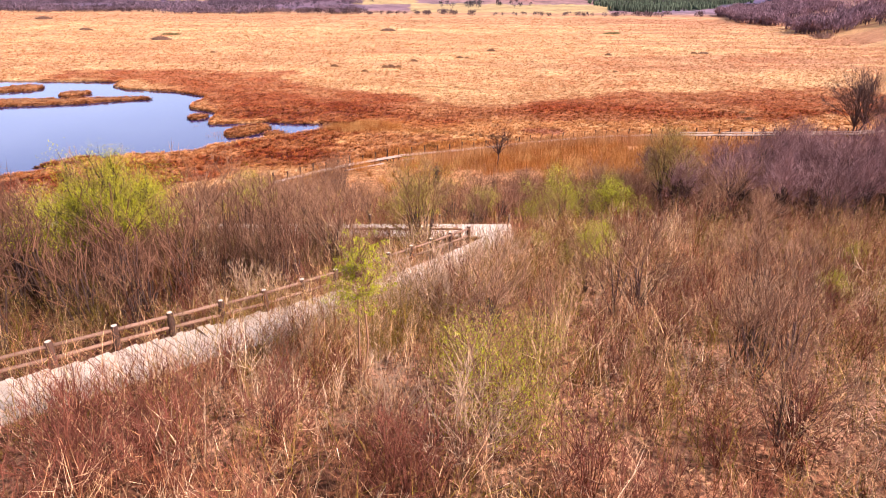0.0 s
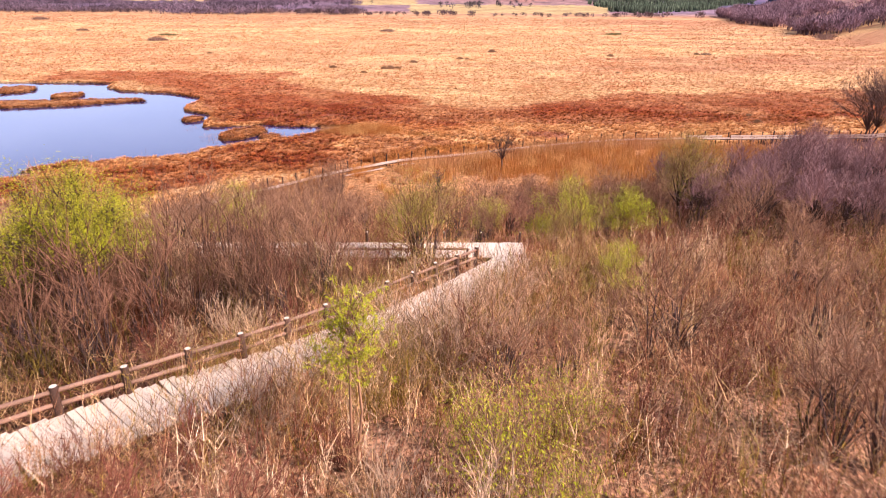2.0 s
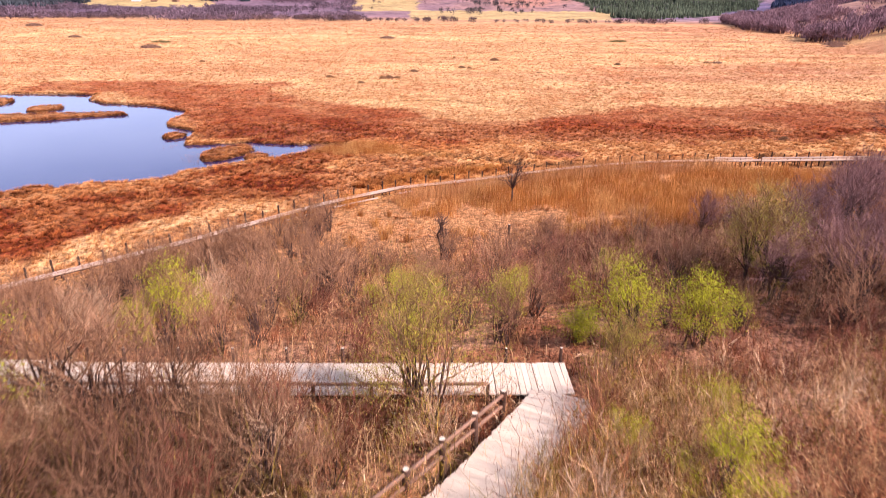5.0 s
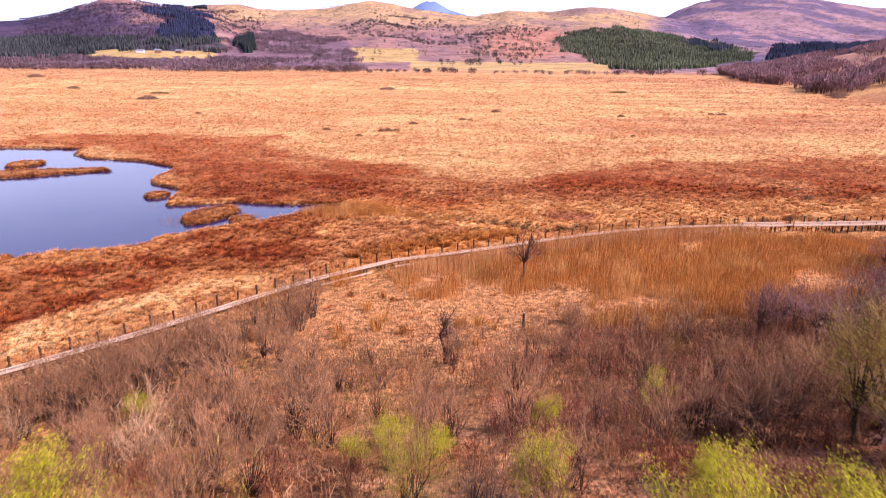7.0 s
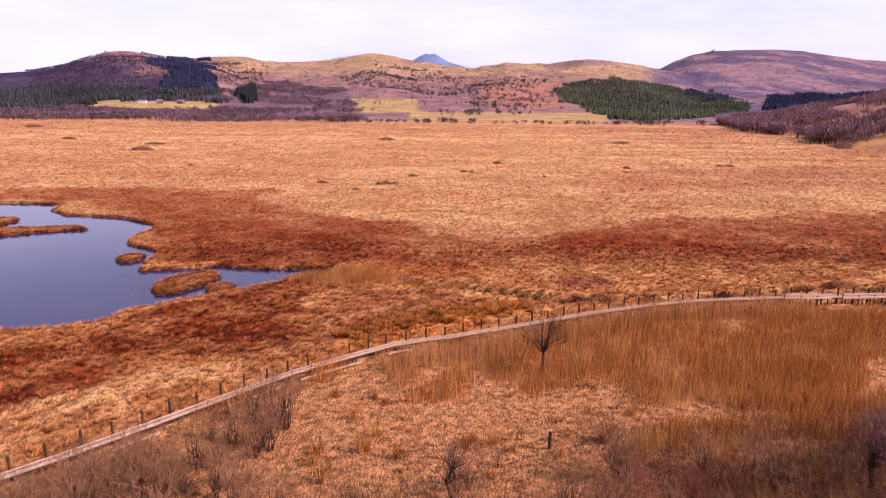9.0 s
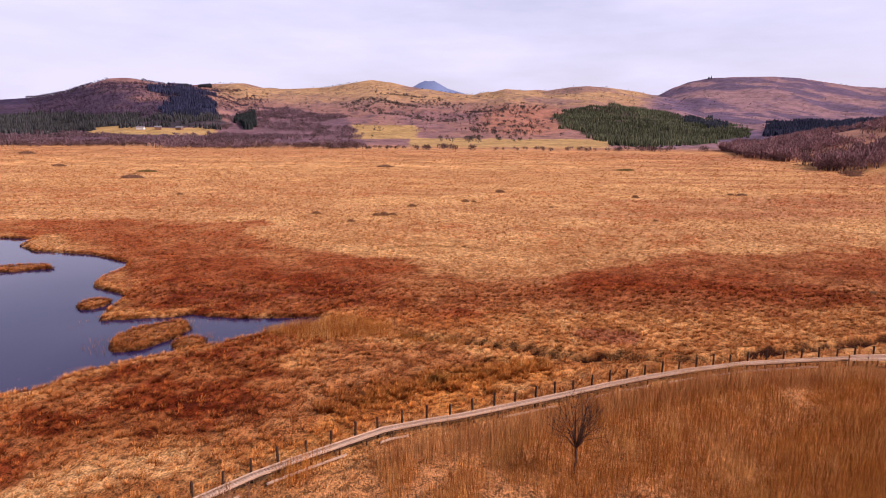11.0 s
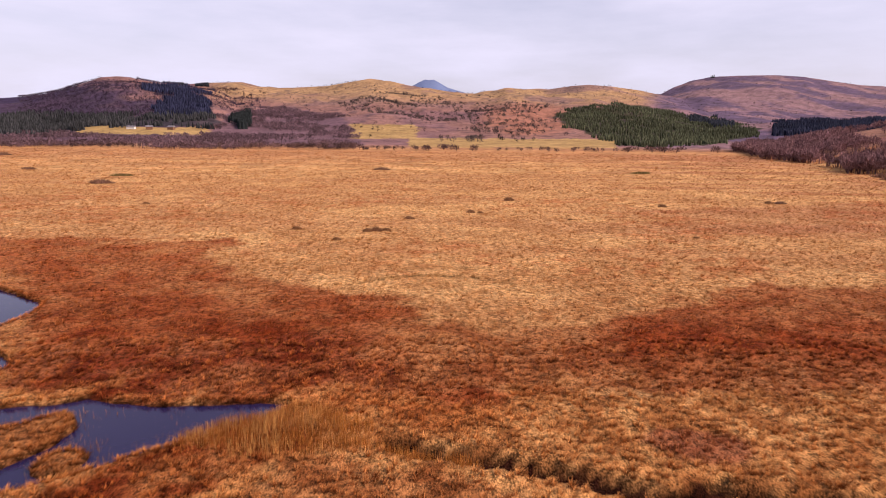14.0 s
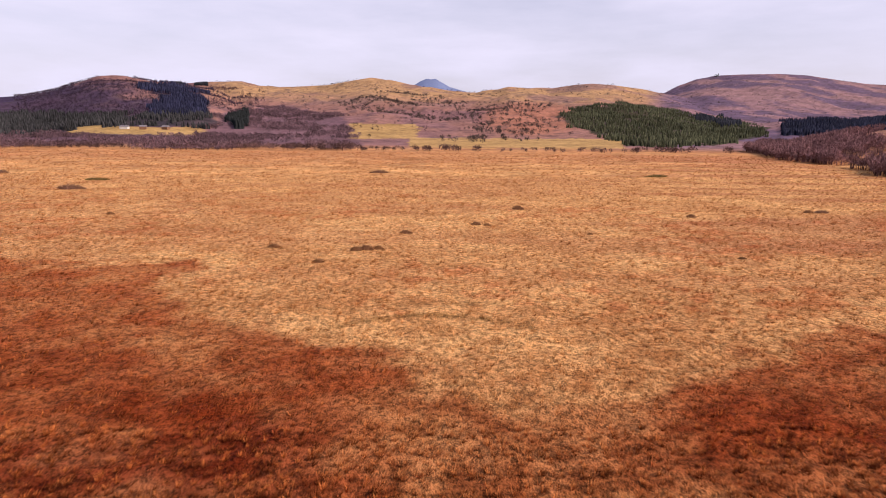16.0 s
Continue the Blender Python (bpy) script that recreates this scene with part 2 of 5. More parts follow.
def patchy(x, y, size, seed=0):
    """Smooth value noise, 0 to 1, with features of about that size in metres."""
    x, y = np.asarray(x, float) / size, np.asarray(y, float) / size
    ix, iy = np.floor(x).astype(np.int64), np.floor(y).astype(np.int64)
    fx, fy = x - ix, y - iy
    fx, fy = fx * fx * (3 - 2 * fx), fy * fy * (3 - 2 * fy)
    a, b = lattice(ix, iy, seed), lattice(ix + 1, iy, seed)
    c, d = lattice(ix, iy + 1, seed), lattice(ix + 1, iy + 1, seed)
    return (a * (1 - fx) + b * fx) * (1 - fy) + (c * (1 - fx) + d * fx) * fy


def rough_noise(x, y, size, seed=0, octaves=4):
    v, amp, tot = 0, 1.0, 0.0
    for k in range(octaves):
        v = v + amp * patchy(x, y, size / 2**k, seed + 17 * k)
        tot += amp
        amp *= 0.55
    return v / tot


def step(a, b, v):
    t = np.clip((np.asarray(v, float) - a) / (b - a), 0, 1)
    return t * t * (3 - 2 * t)


def oval(x, y, cx, cy, rx, ry, turn=0.0):
    """How far inside an ellipse: 1 at its middle, 0 on its edge, below 0 outside."""
    c, s = math.cos(radians(turn)), math.sin(radians(turn))
    dx, dy = x - cx, y - cy
    return 1 - np.hypot((dx * c + dy * s) / rx, (dy * c - dx * s) / ry)


def inside(x, y, poly):
    """Which of the points lie inside a polygon."""
    x, y = np.asarray(x, float), np.asarray(y, float)
    got = np.zeros(x.shape, bool)
    for (x0, y0), (x1, y1) in zip(poly, poly[1:] + poly[:1]):
        if y0 != y1:
            got ^= ((y0 > y) != (y1 > y)) & (x < (x1 - x0) * (y - y0) / (y1 - y0) + x0)
    return got


def border(x, y, poly):
    """Distance to a polygon's outline, above 0 inside it."""
    x, y = np.asarray(x, float), np.asarray(y, float)
    best = np.full(x.shape, 1e9)
    for (x0, y0), (x1, y1) in zip(poly, poly[1:] + poly[:1]):
        dx, dy = x1 - x0, y1 - y0
        t = np.clip(((x - x0) * dx + (y - y0) * dy) / (dx * dx + dy * dy), 0, 1)
        best = np.minimum(best, np.hypot(x - x0 - t * dx, y - y0 - t * dy))
    return np.where(inside(x, y, poly), best, -best)


# ---- the lie of the land ----
FOOT_X = [-150, -60, -40, -24.1, -14.4, -7, -0.6, 6.3, 16, 24.9, 37.6, 53, 75, 150]
FOOT_Y = [42, 56, 75, 90.7, 101, 107.6, 111.5, 114.1, 118.6, 122.2, 125, 126, 129.5, 142]
POND = [(-13.6, 147.4), (-25, 147.2), (-32.5, 148.4), (-39, 146.5), (-44.2, 145.6), (-45.6, 151), (-45.4, 157), (-54.0, 163.5), (-55.4, 169.5),
        (-55.0, 175), (-56.1, 180), (-66.5, 188), (-80.6, 190.9), (-86.2, 196.3), (-87.7, 204.6), (-106, 205.6), (-150, 204), (-200, 150), (-150, 108),
        (-75, 101), (-57.5, 109.5), (-52.5, 117), (-48.4, 121), (-41.9, 121.6), (-38.8, 123.4), (-37.2, 128.2), (-33.3, 131), (-25.7, 136.7), (-19.5, 141.5), (-15, 144.9)]
LONG_ISLE = [(-130, 158), (-100, 163), (-79.7, 169), (-75.4, 172), (-67.2, 175.6), (-69.5, 178.6), (-79, 176.6), (-88, 174.6), (-104, 172), (-130, 171)]
ISLES = [(-34.8, 139.8, 3.4, 5.6, -22), (-28.9, 136.8, 1.8, 2.1, 0), (-48.6, 153.2, 1.9, 2.7, 0), (-89.2, 181.8, 3.6, 4.6, 0), (-108, 190.5, 6, 6, 0), (-55.6, 116.2, 1.5, 4.6, -50)]
CREEK = [(-4, 139.6), (-0.3, 138.2), (5.8, 136.3), (11.6, 134.3), (17, 131.9), (21.3, 132.9), (24.8, 131.1), (30.3, 130.6), (34.5, 131.0), (41, 134.5), (52, 137), (70, 143)]
WATER_Z = -0.12
EYE_A = (-0.4, 76.2, 26.2)   # the land beyond the moor is laid out as bearings from here
RIDGE_LEFT = ([-1.3, -0.781, -0.68, -0.602, -0.559, -0.524, -0.493, -0.472, -0.447, -0.396, -0.358, -0.325, -0.27, -0.176, 0.0],
              [0.02, 0.018, 0.0257, 0.0313, 0.0393, 0.0506, 0.0609, 0.0636, 0.0615, 0.0554, 0.0509, 0.0429, 0.0157, -0.009, -0.03])
RIDGE_MID = ([-1.2, -0.52, -0.43, -0.362, -0.328, -0.285, -0.26, -0.209, -0.157, -0.122, -0.092, -0.062, -0.019, 0.025, 0.068, 0.098, 0.116, 0.146, 0.181, 0.216, 0.242, 0.277, 0.321, 0.366, 0.429, 1.2],
             [-0.02, 0.0, 0.036, 0.0525, 0.0546, 0.0559, 0.0504, 0.0485, 0.0516, 0.0579, 0.0632, 0.0603, 0.0541, 0.0487, 0.0458, 0.0496, 0.0548, 0.0527, 0.0505, 0.056, 0.058, 0.0559, 0.0505, 0.0425, 0.0278, 0.01])
RIDGE_RIGHT = ([0.1, 0.314, 0.355, 0.374, 0.399, 0.43, 0.469, 0.53, 0.575, 0.62, 0.665, 0.708, 0.825, 1.3],
               [-0.03, 0.03, 0.0458, 0.0562, 0.0658, 0.0721, 0.0742, 0.0758, 0.0738, 0.0676, 0.0622, 0.061, 0.0667, 0.05])

PINES_RIGHT = [(0.194, 0.012), (0.2325, 0.025), (0.328, 0.027), (0.38, 0.013), (0.51, -0.004), (0.50, -0.018), (0.423, -0.031), (0.293, -0.033), (0.25, -0.018), (0.207, -0.003)]
PINES_BLOCK = [(-0.443, 0.046), (-0.374, 0.049), (-0.339, 0.038), (-0.326, 0.006), (-0.40, 0.003), (-0.404, 0.033)]
PINES_BAND = [(-0.70, -0.005), (-0.573, 0.008), (-0.443, 0.005), (-0.322, 0.004), (-0.322, -0.010), (-0.486, -0.012), (-0.573, -0.025), (-0.70, -0.026)]
RUST_BELT = [(-115, 229), (-80, 230), (-57, 227), (-41, 234), (-43, 223), (-40, 206), (-30, 197), (-20, 190), (-8, 182), (-2, 178), (2, 173), (11, 170), (19, 170.5), (27, 173), (32, 179), (41, 185), (57, 189), (76, 192), (120, 204), (125, 172), (80, 153), (45, 149), (13, 149), (-4.7, 149), (-14.5, 148), (-41, 148), (-46, 160), (-57, 182), (-88, 207), (-115, 207)]
WOODS = [(-0.70, -0.028), (-0.35, -0.025), (-0.32, -0.008), (-0.30, 0.010), (-0.22, 0.020), (-0.13, 0.004), (-0.105, -0.030), (-0.105, -0.043), (-0.70, -0.045)]


def creek_distance(x, y):
    best = np.full(np.shape(x), 1e9)
    for (x0, y0), (x1, y1) in zip(CREEK, CREEK[1:]):
        dx, dy = x1 - x0, y1 - y0
        t = np.clip(((x - x0) * dx + (y - y0) * dy) / (dx * dx + dy * dy), 0, 1)
        best = np.minimum(best, np.hypot(x - x0 - t * dx, y - y0 - t * dy))
    return best


def shore(x, y):
    """Metres inland from the pond's edge; below 0 on the water."""
    wob = (rough_noise(x, y, 3.0, 5, 3) - 0.5) * 1.5
    d = -border(x, y, POND)
    d = np.maximum(d, border(x, y, LONG_ISLE))
    for cx, cy, rx, ry, turn in ISLES:
        d = np.maximum(d, oval(x, y, cx, cy, rx, ry, turn) * min(rx, ry))
    return d + wob


def land(x, y):
    """The ground's height."""
    x, y = np.asarray(x, float), np.asarray(y, float)
    s = np.interp(x, FOOT_X, FOOT_Y) - y
    k = np.interp(x, [25, 60], [1, 0.6])
    z = np.interp(s, [-25, -9, -4, -1, 0, 13, 27, 68, 100, 200], [0.3, 0.5, 1.1, 2.0, 2.3, 2.8, 4.1, 12.6, 18.5, 36])
    z = 0.3 + (z - 0.3) * np.where(s < 0, k, k + (1 - k) * np.clip(s / 40, 0, 1))
    brow = np.interp(y, [-60, 0, 20, 26.5, 33, 37.6, 42.4, 51, 60, 70, 92], [30, 21.3, 17.6, 16.4, 15.35, 14.65, 13.9, 12.75, 10.8, 8.4, 4])
    z = brow + (z - brow) * step(50, 80, y)
    z = z + (rough_noise(x, y, 9.0, 3) - 0.5) * 0.5 * step(300, 200, y) + (patchy(x, y, 1.7, 9) - 0.5) * (0.18 + 0.30 * step(90, 112, y)) * step(300, 180, y)
    # banks of the pond and of the brook
    near = (y > 95) & (y < 215) & (x < 60) & (x > -210)
    if near.any():
        d = shore(x[near], y[near])
        z[near] = np.where(d < 1.2, np.interp(d, [-3, -0.6, 0.0, 0.45, 1.2], [-1.0, -0.6, -0.12, 0.22, 0.36]), z[near])
        c = creek_distance(x[near], y[near]) + (patchy(x[near], y[near], 1.5, 4) - 0.5) * 0.5
        z[near] -= 1.2 * step(1.5, 0.9, c) * (d > 1.0)
    # the far country
    D = np.maximum(y - EYE_A[1], 1.0)
    a = (x - EYE_A[0]) / D
    far = D > 250
    if far.any():
        a, D, xf, yf = a[far], D[far], x[far], y[far]
        wide = 1 / np.sqrt(1 + np.minimum(a, 1.5) ** 2)
        h = np.interp(D, [250, 560, 640, 900, 1150, 1500], [0.3, 0.3, 1.2, 8, 20, 30])
        for (ra, re), dist, foot, power in ((RIDGE_LEFT, 1500.0, 760.0, 1.15), (RIDGE_MID, 2300.0, 720.0, 1.2), (RIDGE_RIGHT, 2900.0, 1300.0, 1.25)):
            top = EYE_A[2] + np.interp(a, ra, re) * dist
            t = np.clip((D - foot) / (dist - foot), 0, 1)
            up = top * t**power
            back = top * (1 - 0.5 * step(dist, dist * 1.5, D)) + 0 * D
            layer = np.where(D < dist, up, back)
            h = np.maximum(h, layer)
        folds = rough_noise(xf, yf, 260.0, 21, 4) - 0.5
        h = h + (folds * 34 + (rough_noise(xf, yf, 95.0, 23, 3) - 0.5) * 20) * step(800, 1300, D)
        # keep the crest lines as they are seen
        crest = EYE_A[2] + np.maximum(np.maximum(np.interp(a, *RIDGE_LEFT), np.interp(a, *RIDGE_MID)), np.where(a > 0.3, np.interp(a, *RIDGE_RIGHT), -1)) * D
        h = np.minimum(h, np.maximum(crest, 2))
        # wooded spur on the moor's far right side
        xb = np.interp(yf, [150, 356, 467, 598, 700, 900], [180, 206, 246, 272, 290, 420])
        rise = np.clip(xf - xb, 0, 200)
        spur = (0.05 * np.minimum(rise, 20) + 0.23 * np.clip(rise - 16, 0, 150)) * step(880, 640, yf)
        h = np.where(spur > h, spur, h)
        z[far] = z[far] * 0 + h + (patchy(xf, yf, 12.0, 2) - 0.5) * 0.3
    side = step(170, 260, x - 0.0 * y) * step(330, 230, y)
    return z + side * 6


STRAW, PALE, RUST, DARK = np.array([0.50, 0.285, 0.118]), np.array([0.62, 0.390, 0.168]), np.array([0.275, 0.066, 0.019]), np.array([0.085, 0.030, 0.017])
OCHRE, PINK, OLIVE = np.array([0.50, 0.215, 0.05]), np.array([0.25, 0.088, 0.078]), np.array([0.23, 0.125, 0.04])

RUSSET = np.array([0.37, 0.165, 0.078])
WARM = np.array([1.04, 0.985, 0.91])   # late-winter growth is strongly orange


def blend(c, other, w):
    w = np.clip(w, 0, 1)[..., None]
    return c * (1 - w) + other * w


def deep_red(x, y):
    """Where the slope's brush is darkest red."""
    x, y = np.asarray(x, float), np.asarray(y, float)
    w = step(5, 14, x + (rough_noise(x, y, 9, 71) - 0.5) * 12) * step(26, 34, y) * step(97, 84, y) * (0.18 + 0.55 * step(50, 58, y))
    past_walk = np.interp(y, [25, 33, 38, 45, 50], [-17.5, -10, -5.2, 0, 3]) - x
    return np.maximum(w, step(0.5, 4.0, past_walk) * step(51, 44, y) * 0.85)


def cover(x, y):
    """The colour of what grows there, with haze and shade put into the far hills."""
    x, y = np.asarray(x, float), np.asarray(y, float)
    wx = x + (rough_noise(x, y, 14, 31) - 0.5) * 16
    wy = y + (rough_noise(x, y, 14, 32) - 0.5) * 16
    c = np.broadcast_to(STRAW, x.shape + (3,)).copy()
    c = blend(c, PALE, step(0.45, 0.7, rough_noise(wx, wy * 1.5, 22, 41)) * 0.7)
    # thin russet bands far out, wider towards the right side
    band = rough_noise(x * 0.12, y, 9, 43, 3)
    right = step(10, 100, x - 0.15 * (y - 200))
    c = blend(c, RUSSET, step(0.50, 0.66, band) * (0.28 + 0.42 * right) * step(195, 240, y))
    c = blend(c, RUSSET, step(0.46, 0.66, rough_noise(x * 0.5, y, 55, 45)) * (0.20 + 0.48 * right) * step(200, 300, y))
    c = blend(c, RUSSET, step(470, 590, y) * 0.45)
    ragged = (rough_noise(x, y, 4.5, 62, 3) - 0.5) * 13
    w = step(-2.5, 2.5, border(x + (wx - x) * 0.4, y + (wy - y) * 0.4, RUST_BELT) + ragged)
    loose = step(40, 18, np.abs(x - 22)) * step(165, 154, y)
    c = blend(c, RUST, w * (0.90 - 0.16 * step(160, 178, y) - 0.45 * step(-0.2, 0.5, oval(x, y, 7, 167, 15, 11)) - 0.08 * step(45, 70, x) + 0.16 * step(0.35, 0.62, rough_noise(x, y, 5, 44))) * (1 - 0.35 * loose))
    c = blend(c, STRAW, w * step(0.50, 0.68, rough_noise(x, y, 7, 48)) * 0.30)
    c = blend(c, np.array([0.15, 0.036, 0.022]), step(-0.3, 0.5, np.maximum(oval(wx, wy, -26, 157, 20, 9), oval(wx, wy, -60, 112, 22, 9, 20))) * 0.35)
    # dark speckle of dead clumps in the pale sward
    fleck = step(0.56, 0.66, rough_noise(x, y, 3.4, 49, 3)) * step(0.40, 0.62, rough_noise(x, y, 30, 42))
    c = blend(c, RUST * 1.4, fleck * (1 - w) * 0.45 * step(150, 175, y) * step(420, 300, y))
    c = blend(c, RUST * 1.2, step(-0.2, 0.5, oval(wx, wy, 2, 146, 16, 5)) * 0.7)
    c = blend(c, PALE, step(0.0, 0.5, np.maximum(oval(wx, wy, 2, 190, 24, 12), oval(wx, wy, 24, 144, 20, 5))) * 0.8)
    c = blend(c, PINK, step(0.0, 0.25, oval(x + (wx - x) * 0.3, y + (wy - y) * 0.3, 22.6, 139.4, 4.6, 2.8)) * 0.9)
    c = blend(c, OCHRE, step(164, 146, y) * 0.38 * (1 - w))
    # hummocks between the pond and the boardwalk
    hum = np.maximum(oval(wx, wy, -26, 122, 13, 10, 30), oval(wx, wy, -46, 106, 22, 12, 25))
    hum = np.maximum(hum, oval(wx, wy, -25, 132, 14, 6, 38))
    c = blend(c, RUST * 0.8, step(-0.1, 0.3, hum) * (0.6 + 0.4 * step(0.40, 0.55, rough_noise(x, y, 4, 65))))
    c = blend(c, PALE, step(0.05, 0.4, oval(wx, wy, -30, 101, 26, 4.2, 42)) * 0.75)
    c = blend(c, OCHRE, step(0.0, 0.4, oval(wx, wy, 0, 122, 22, 6, 27)) * 0.8)
    c = blend(c, OLIVE * 0.7, step(0.0, 0.4, oval(wx, wy, 0, 125.0, 13, 2.6, 30)) * step(0.48, 0.60, rough_noise(x, y, 1.8, 64, 2)) * 0.9)
    c = blend(c, np.array([0.33, 0.135, 0.050]), step(-0.1, 0.4, np.maximum(oval(wx, wy, -11, 122, 10, 6, 35), oval(wx, wy, -3, 130, 13, 4.5, -12))) * 0.75)
    arc = np.abs(y - 197.2 + (x / 13.0) ** 2 * 5.4)
    c = blend(c, OLIVE * 0.9, step(0.85, 0.35, arc) * step(14.5, 12, np.abs(x)) * 0.85)
    c = blend(c, OLIVE, step(0.5, 0.2, np.abs(y - 203 - x * 0.05 + (x / 22) ** 2 * 4)) * step(22, 16, np.abs(x)) * 0.3)
    # the slope below the wood
    s = np.interp(x, FOOT_X, FOOT_Y) - y
    c = blend(c, np.array([0.44, 0.220, 0.092]), step(-1, 10, s) * (0.55 + 0.45 * rough_noise(x, y, 6, 46)))
    c = blend(c, np.array([0.37, 0.195, 0.115]), step(34, 60, s) * (0.45 + 0.55 * rough_noise(x, y, 8, 47)))
    c = blend(c, np.array([0.09, 0.032, 0.022]), deep_red(x, y) * 0.8)
    # mud at the waterline; the brook's trench is painted dark as its bank's shadow
    near = (y > 95) & (y < 215) & (x < 60)
    if near.any():
        d = shore(x[near], y[near])
        isle = border(x[near], y[near], LONG_ISLE)
        for o in ISLES:
            isle = np.maximum(isle, oval(x[near], y[near], *o) * 3)
        c[near] = blend(c[near], np.array([0.28, 0.118, 0.042]), step(-0.5, 0.4, isle) * 0.85)
        cn = blend(c[near], DARK * 0.5, step(0.45, 0.05, d))
        cn = blend(cn, DARK * 0.4, step(1.55, 1.15, creek_distance(x[near], y[near])))
        c[near] = cn
    c = c * WARM
    # hills, with the purple-blue of distance haze mixed into their colours
    D = np.maximum(y - EYE_A[1], 1.0)
    a = (x - EYE_A[0]) / D
    far = (D > 480)
    if far.any():
        af, Df, xf, yf, cf = a[far], D[far], x[far], y[far], c[far]
        e = (land(xf, yf) - EYE_A[2]) / Df
        n1 = rough_noise(xf, yf, 160, 51)
        n2 = rough_noise(xf, yf, 45, 52)
        hill = step(600, 700, Df)
        n3 = rough_noise(xf, yf, 18, 53, 3)
        base = np.broadcast_to(np.array([0.27, 0.145, 0.115]), cf.shape).copy()
        base = blend(base, np.array([0.38, 0.235, 0.115]), step(0.018, 0.038, e + (n1 - 0.5) * 0.03) * step(-0.36, -0.30, af))
        base = blend(base, np.array([0.185, 0.105, 0.115]), step(0.50, 0.60, n1) * 0.6)
        base = blend(base, np.array([0.36, 0.16, 0.095]), step(0.0, 0.4, oval(af, e, 0.15, 0.005, 0.09, 0.03)) * 0.8)
        # shade on the left hill's flank painted dark violet, its top kept as lit
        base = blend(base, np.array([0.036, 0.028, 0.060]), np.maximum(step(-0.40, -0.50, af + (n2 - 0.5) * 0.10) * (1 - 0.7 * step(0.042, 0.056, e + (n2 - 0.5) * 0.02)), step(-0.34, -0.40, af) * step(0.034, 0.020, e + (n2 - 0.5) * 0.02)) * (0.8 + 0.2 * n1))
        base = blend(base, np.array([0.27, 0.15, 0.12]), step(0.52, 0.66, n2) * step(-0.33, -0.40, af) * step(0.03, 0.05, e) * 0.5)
        # mauve haze put into the right hill's colour
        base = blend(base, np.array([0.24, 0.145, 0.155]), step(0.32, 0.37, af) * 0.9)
        # shading of the right hill's folds, painted as dark bluish streaks
        fold_shade = rough_noise(xf * 1.2 + yf * 0.8, yf * 0.5 - xf * 0.3, 120, 54)
        base = blend(base, np.array([0.085, 0.066, 0.115]), step(0.46, 0.56, fold_shade) * step(0.32, 0.37, af) * 0.8)
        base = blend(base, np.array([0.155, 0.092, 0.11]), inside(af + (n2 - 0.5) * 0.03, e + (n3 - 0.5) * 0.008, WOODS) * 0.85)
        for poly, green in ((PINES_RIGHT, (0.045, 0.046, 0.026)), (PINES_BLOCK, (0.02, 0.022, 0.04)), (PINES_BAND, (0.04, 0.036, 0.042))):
            base = blend(base, np.array(green), inside(af + (n2 - 0.5) * 0.03, e + (n3 - 0.5) * 0.008, poly) * 0.95)
        base = blend(base, np.array([0.085, 0.062, 0.066]), step(0.60, 0.72, n3) * 0.55)
        af_, e_ = af, e
        af, e = af + (n2 - 0.5) * 0.03, e + (n2 - 0.5) * 0.007
        field = (np.abs(af + 0.44) < 0.10) & (np.abs(e + 0.0175) < 0.0055)
        field |= (np.abs(af + 0.07) < 0.05) & (np.abs(e + 0.015) < 0.011)
        field |= (af > -0.03) & (af < 0.29) & (np.abs(e + 0.031) < 0.0075)
        base = blend(base, np.array([0.40, 0.265, 0.095]), field * 0.9)
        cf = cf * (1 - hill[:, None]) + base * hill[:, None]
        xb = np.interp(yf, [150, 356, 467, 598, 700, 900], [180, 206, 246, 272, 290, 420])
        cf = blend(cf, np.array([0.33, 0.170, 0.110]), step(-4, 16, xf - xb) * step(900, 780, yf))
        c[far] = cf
    return c


# ---- ground: one sheet from behind the camera to the hills ----
def ground_sheet():
    ys = [-60.0]
    while ys[-1] < 3600:
        y = ys[-1]
        ys.append(y + (1.6 if y < 10 else 0.8 if y < 100 else 0.6 if y < 160 else max(0.8, (y - 60) * 0.0105)))
    ys = np.array(ys)
    us = np.linspace(-1, 1, 421)
    us = np.sign(us) * (0.62 * np.abs(us) + 0.38 * np.abs(us) ** 2.2)
    X = us[None, :] * (120 + 1.02 * np.maximum(ys, 0))[:, None]
    Y = np.repeat(ys[:, None], len(us), 1)
    x, y = X.ravel(), Y.ravel()
    V = np.stack([x, y, land(x, y)], 1)
    r, c = len(ys), len(us)
    i = (np.arange(r - 1)[:, None] * c + np.arange(c - 1)[None]).ravel()
    F = np.stack([i, i + 1, i + c + 1, i + c], 1)
    tint = cover(x, y)
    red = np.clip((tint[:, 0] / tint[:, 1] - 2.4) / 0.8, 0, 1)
    # noise darkens the ground colour for shade and dark peat between clumps
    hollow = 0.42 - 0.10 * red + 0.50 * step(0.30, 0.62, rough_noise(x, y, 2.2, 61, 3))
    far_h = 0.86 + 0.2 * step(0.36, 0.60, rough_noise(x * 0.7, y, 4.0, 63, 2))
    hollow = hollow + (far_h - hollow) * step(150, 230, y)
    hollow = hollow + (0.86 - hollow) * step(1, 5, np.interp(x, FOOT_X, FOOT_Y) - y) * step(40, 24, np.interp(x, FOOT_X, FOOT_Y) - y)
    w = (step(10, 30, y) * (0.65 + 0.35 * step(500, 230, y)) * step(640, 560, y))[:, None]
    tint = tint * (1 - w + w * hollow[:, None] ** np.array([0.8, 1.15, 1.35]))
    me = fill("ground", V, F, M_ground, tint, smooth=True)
    me.materials.append(M_hills)
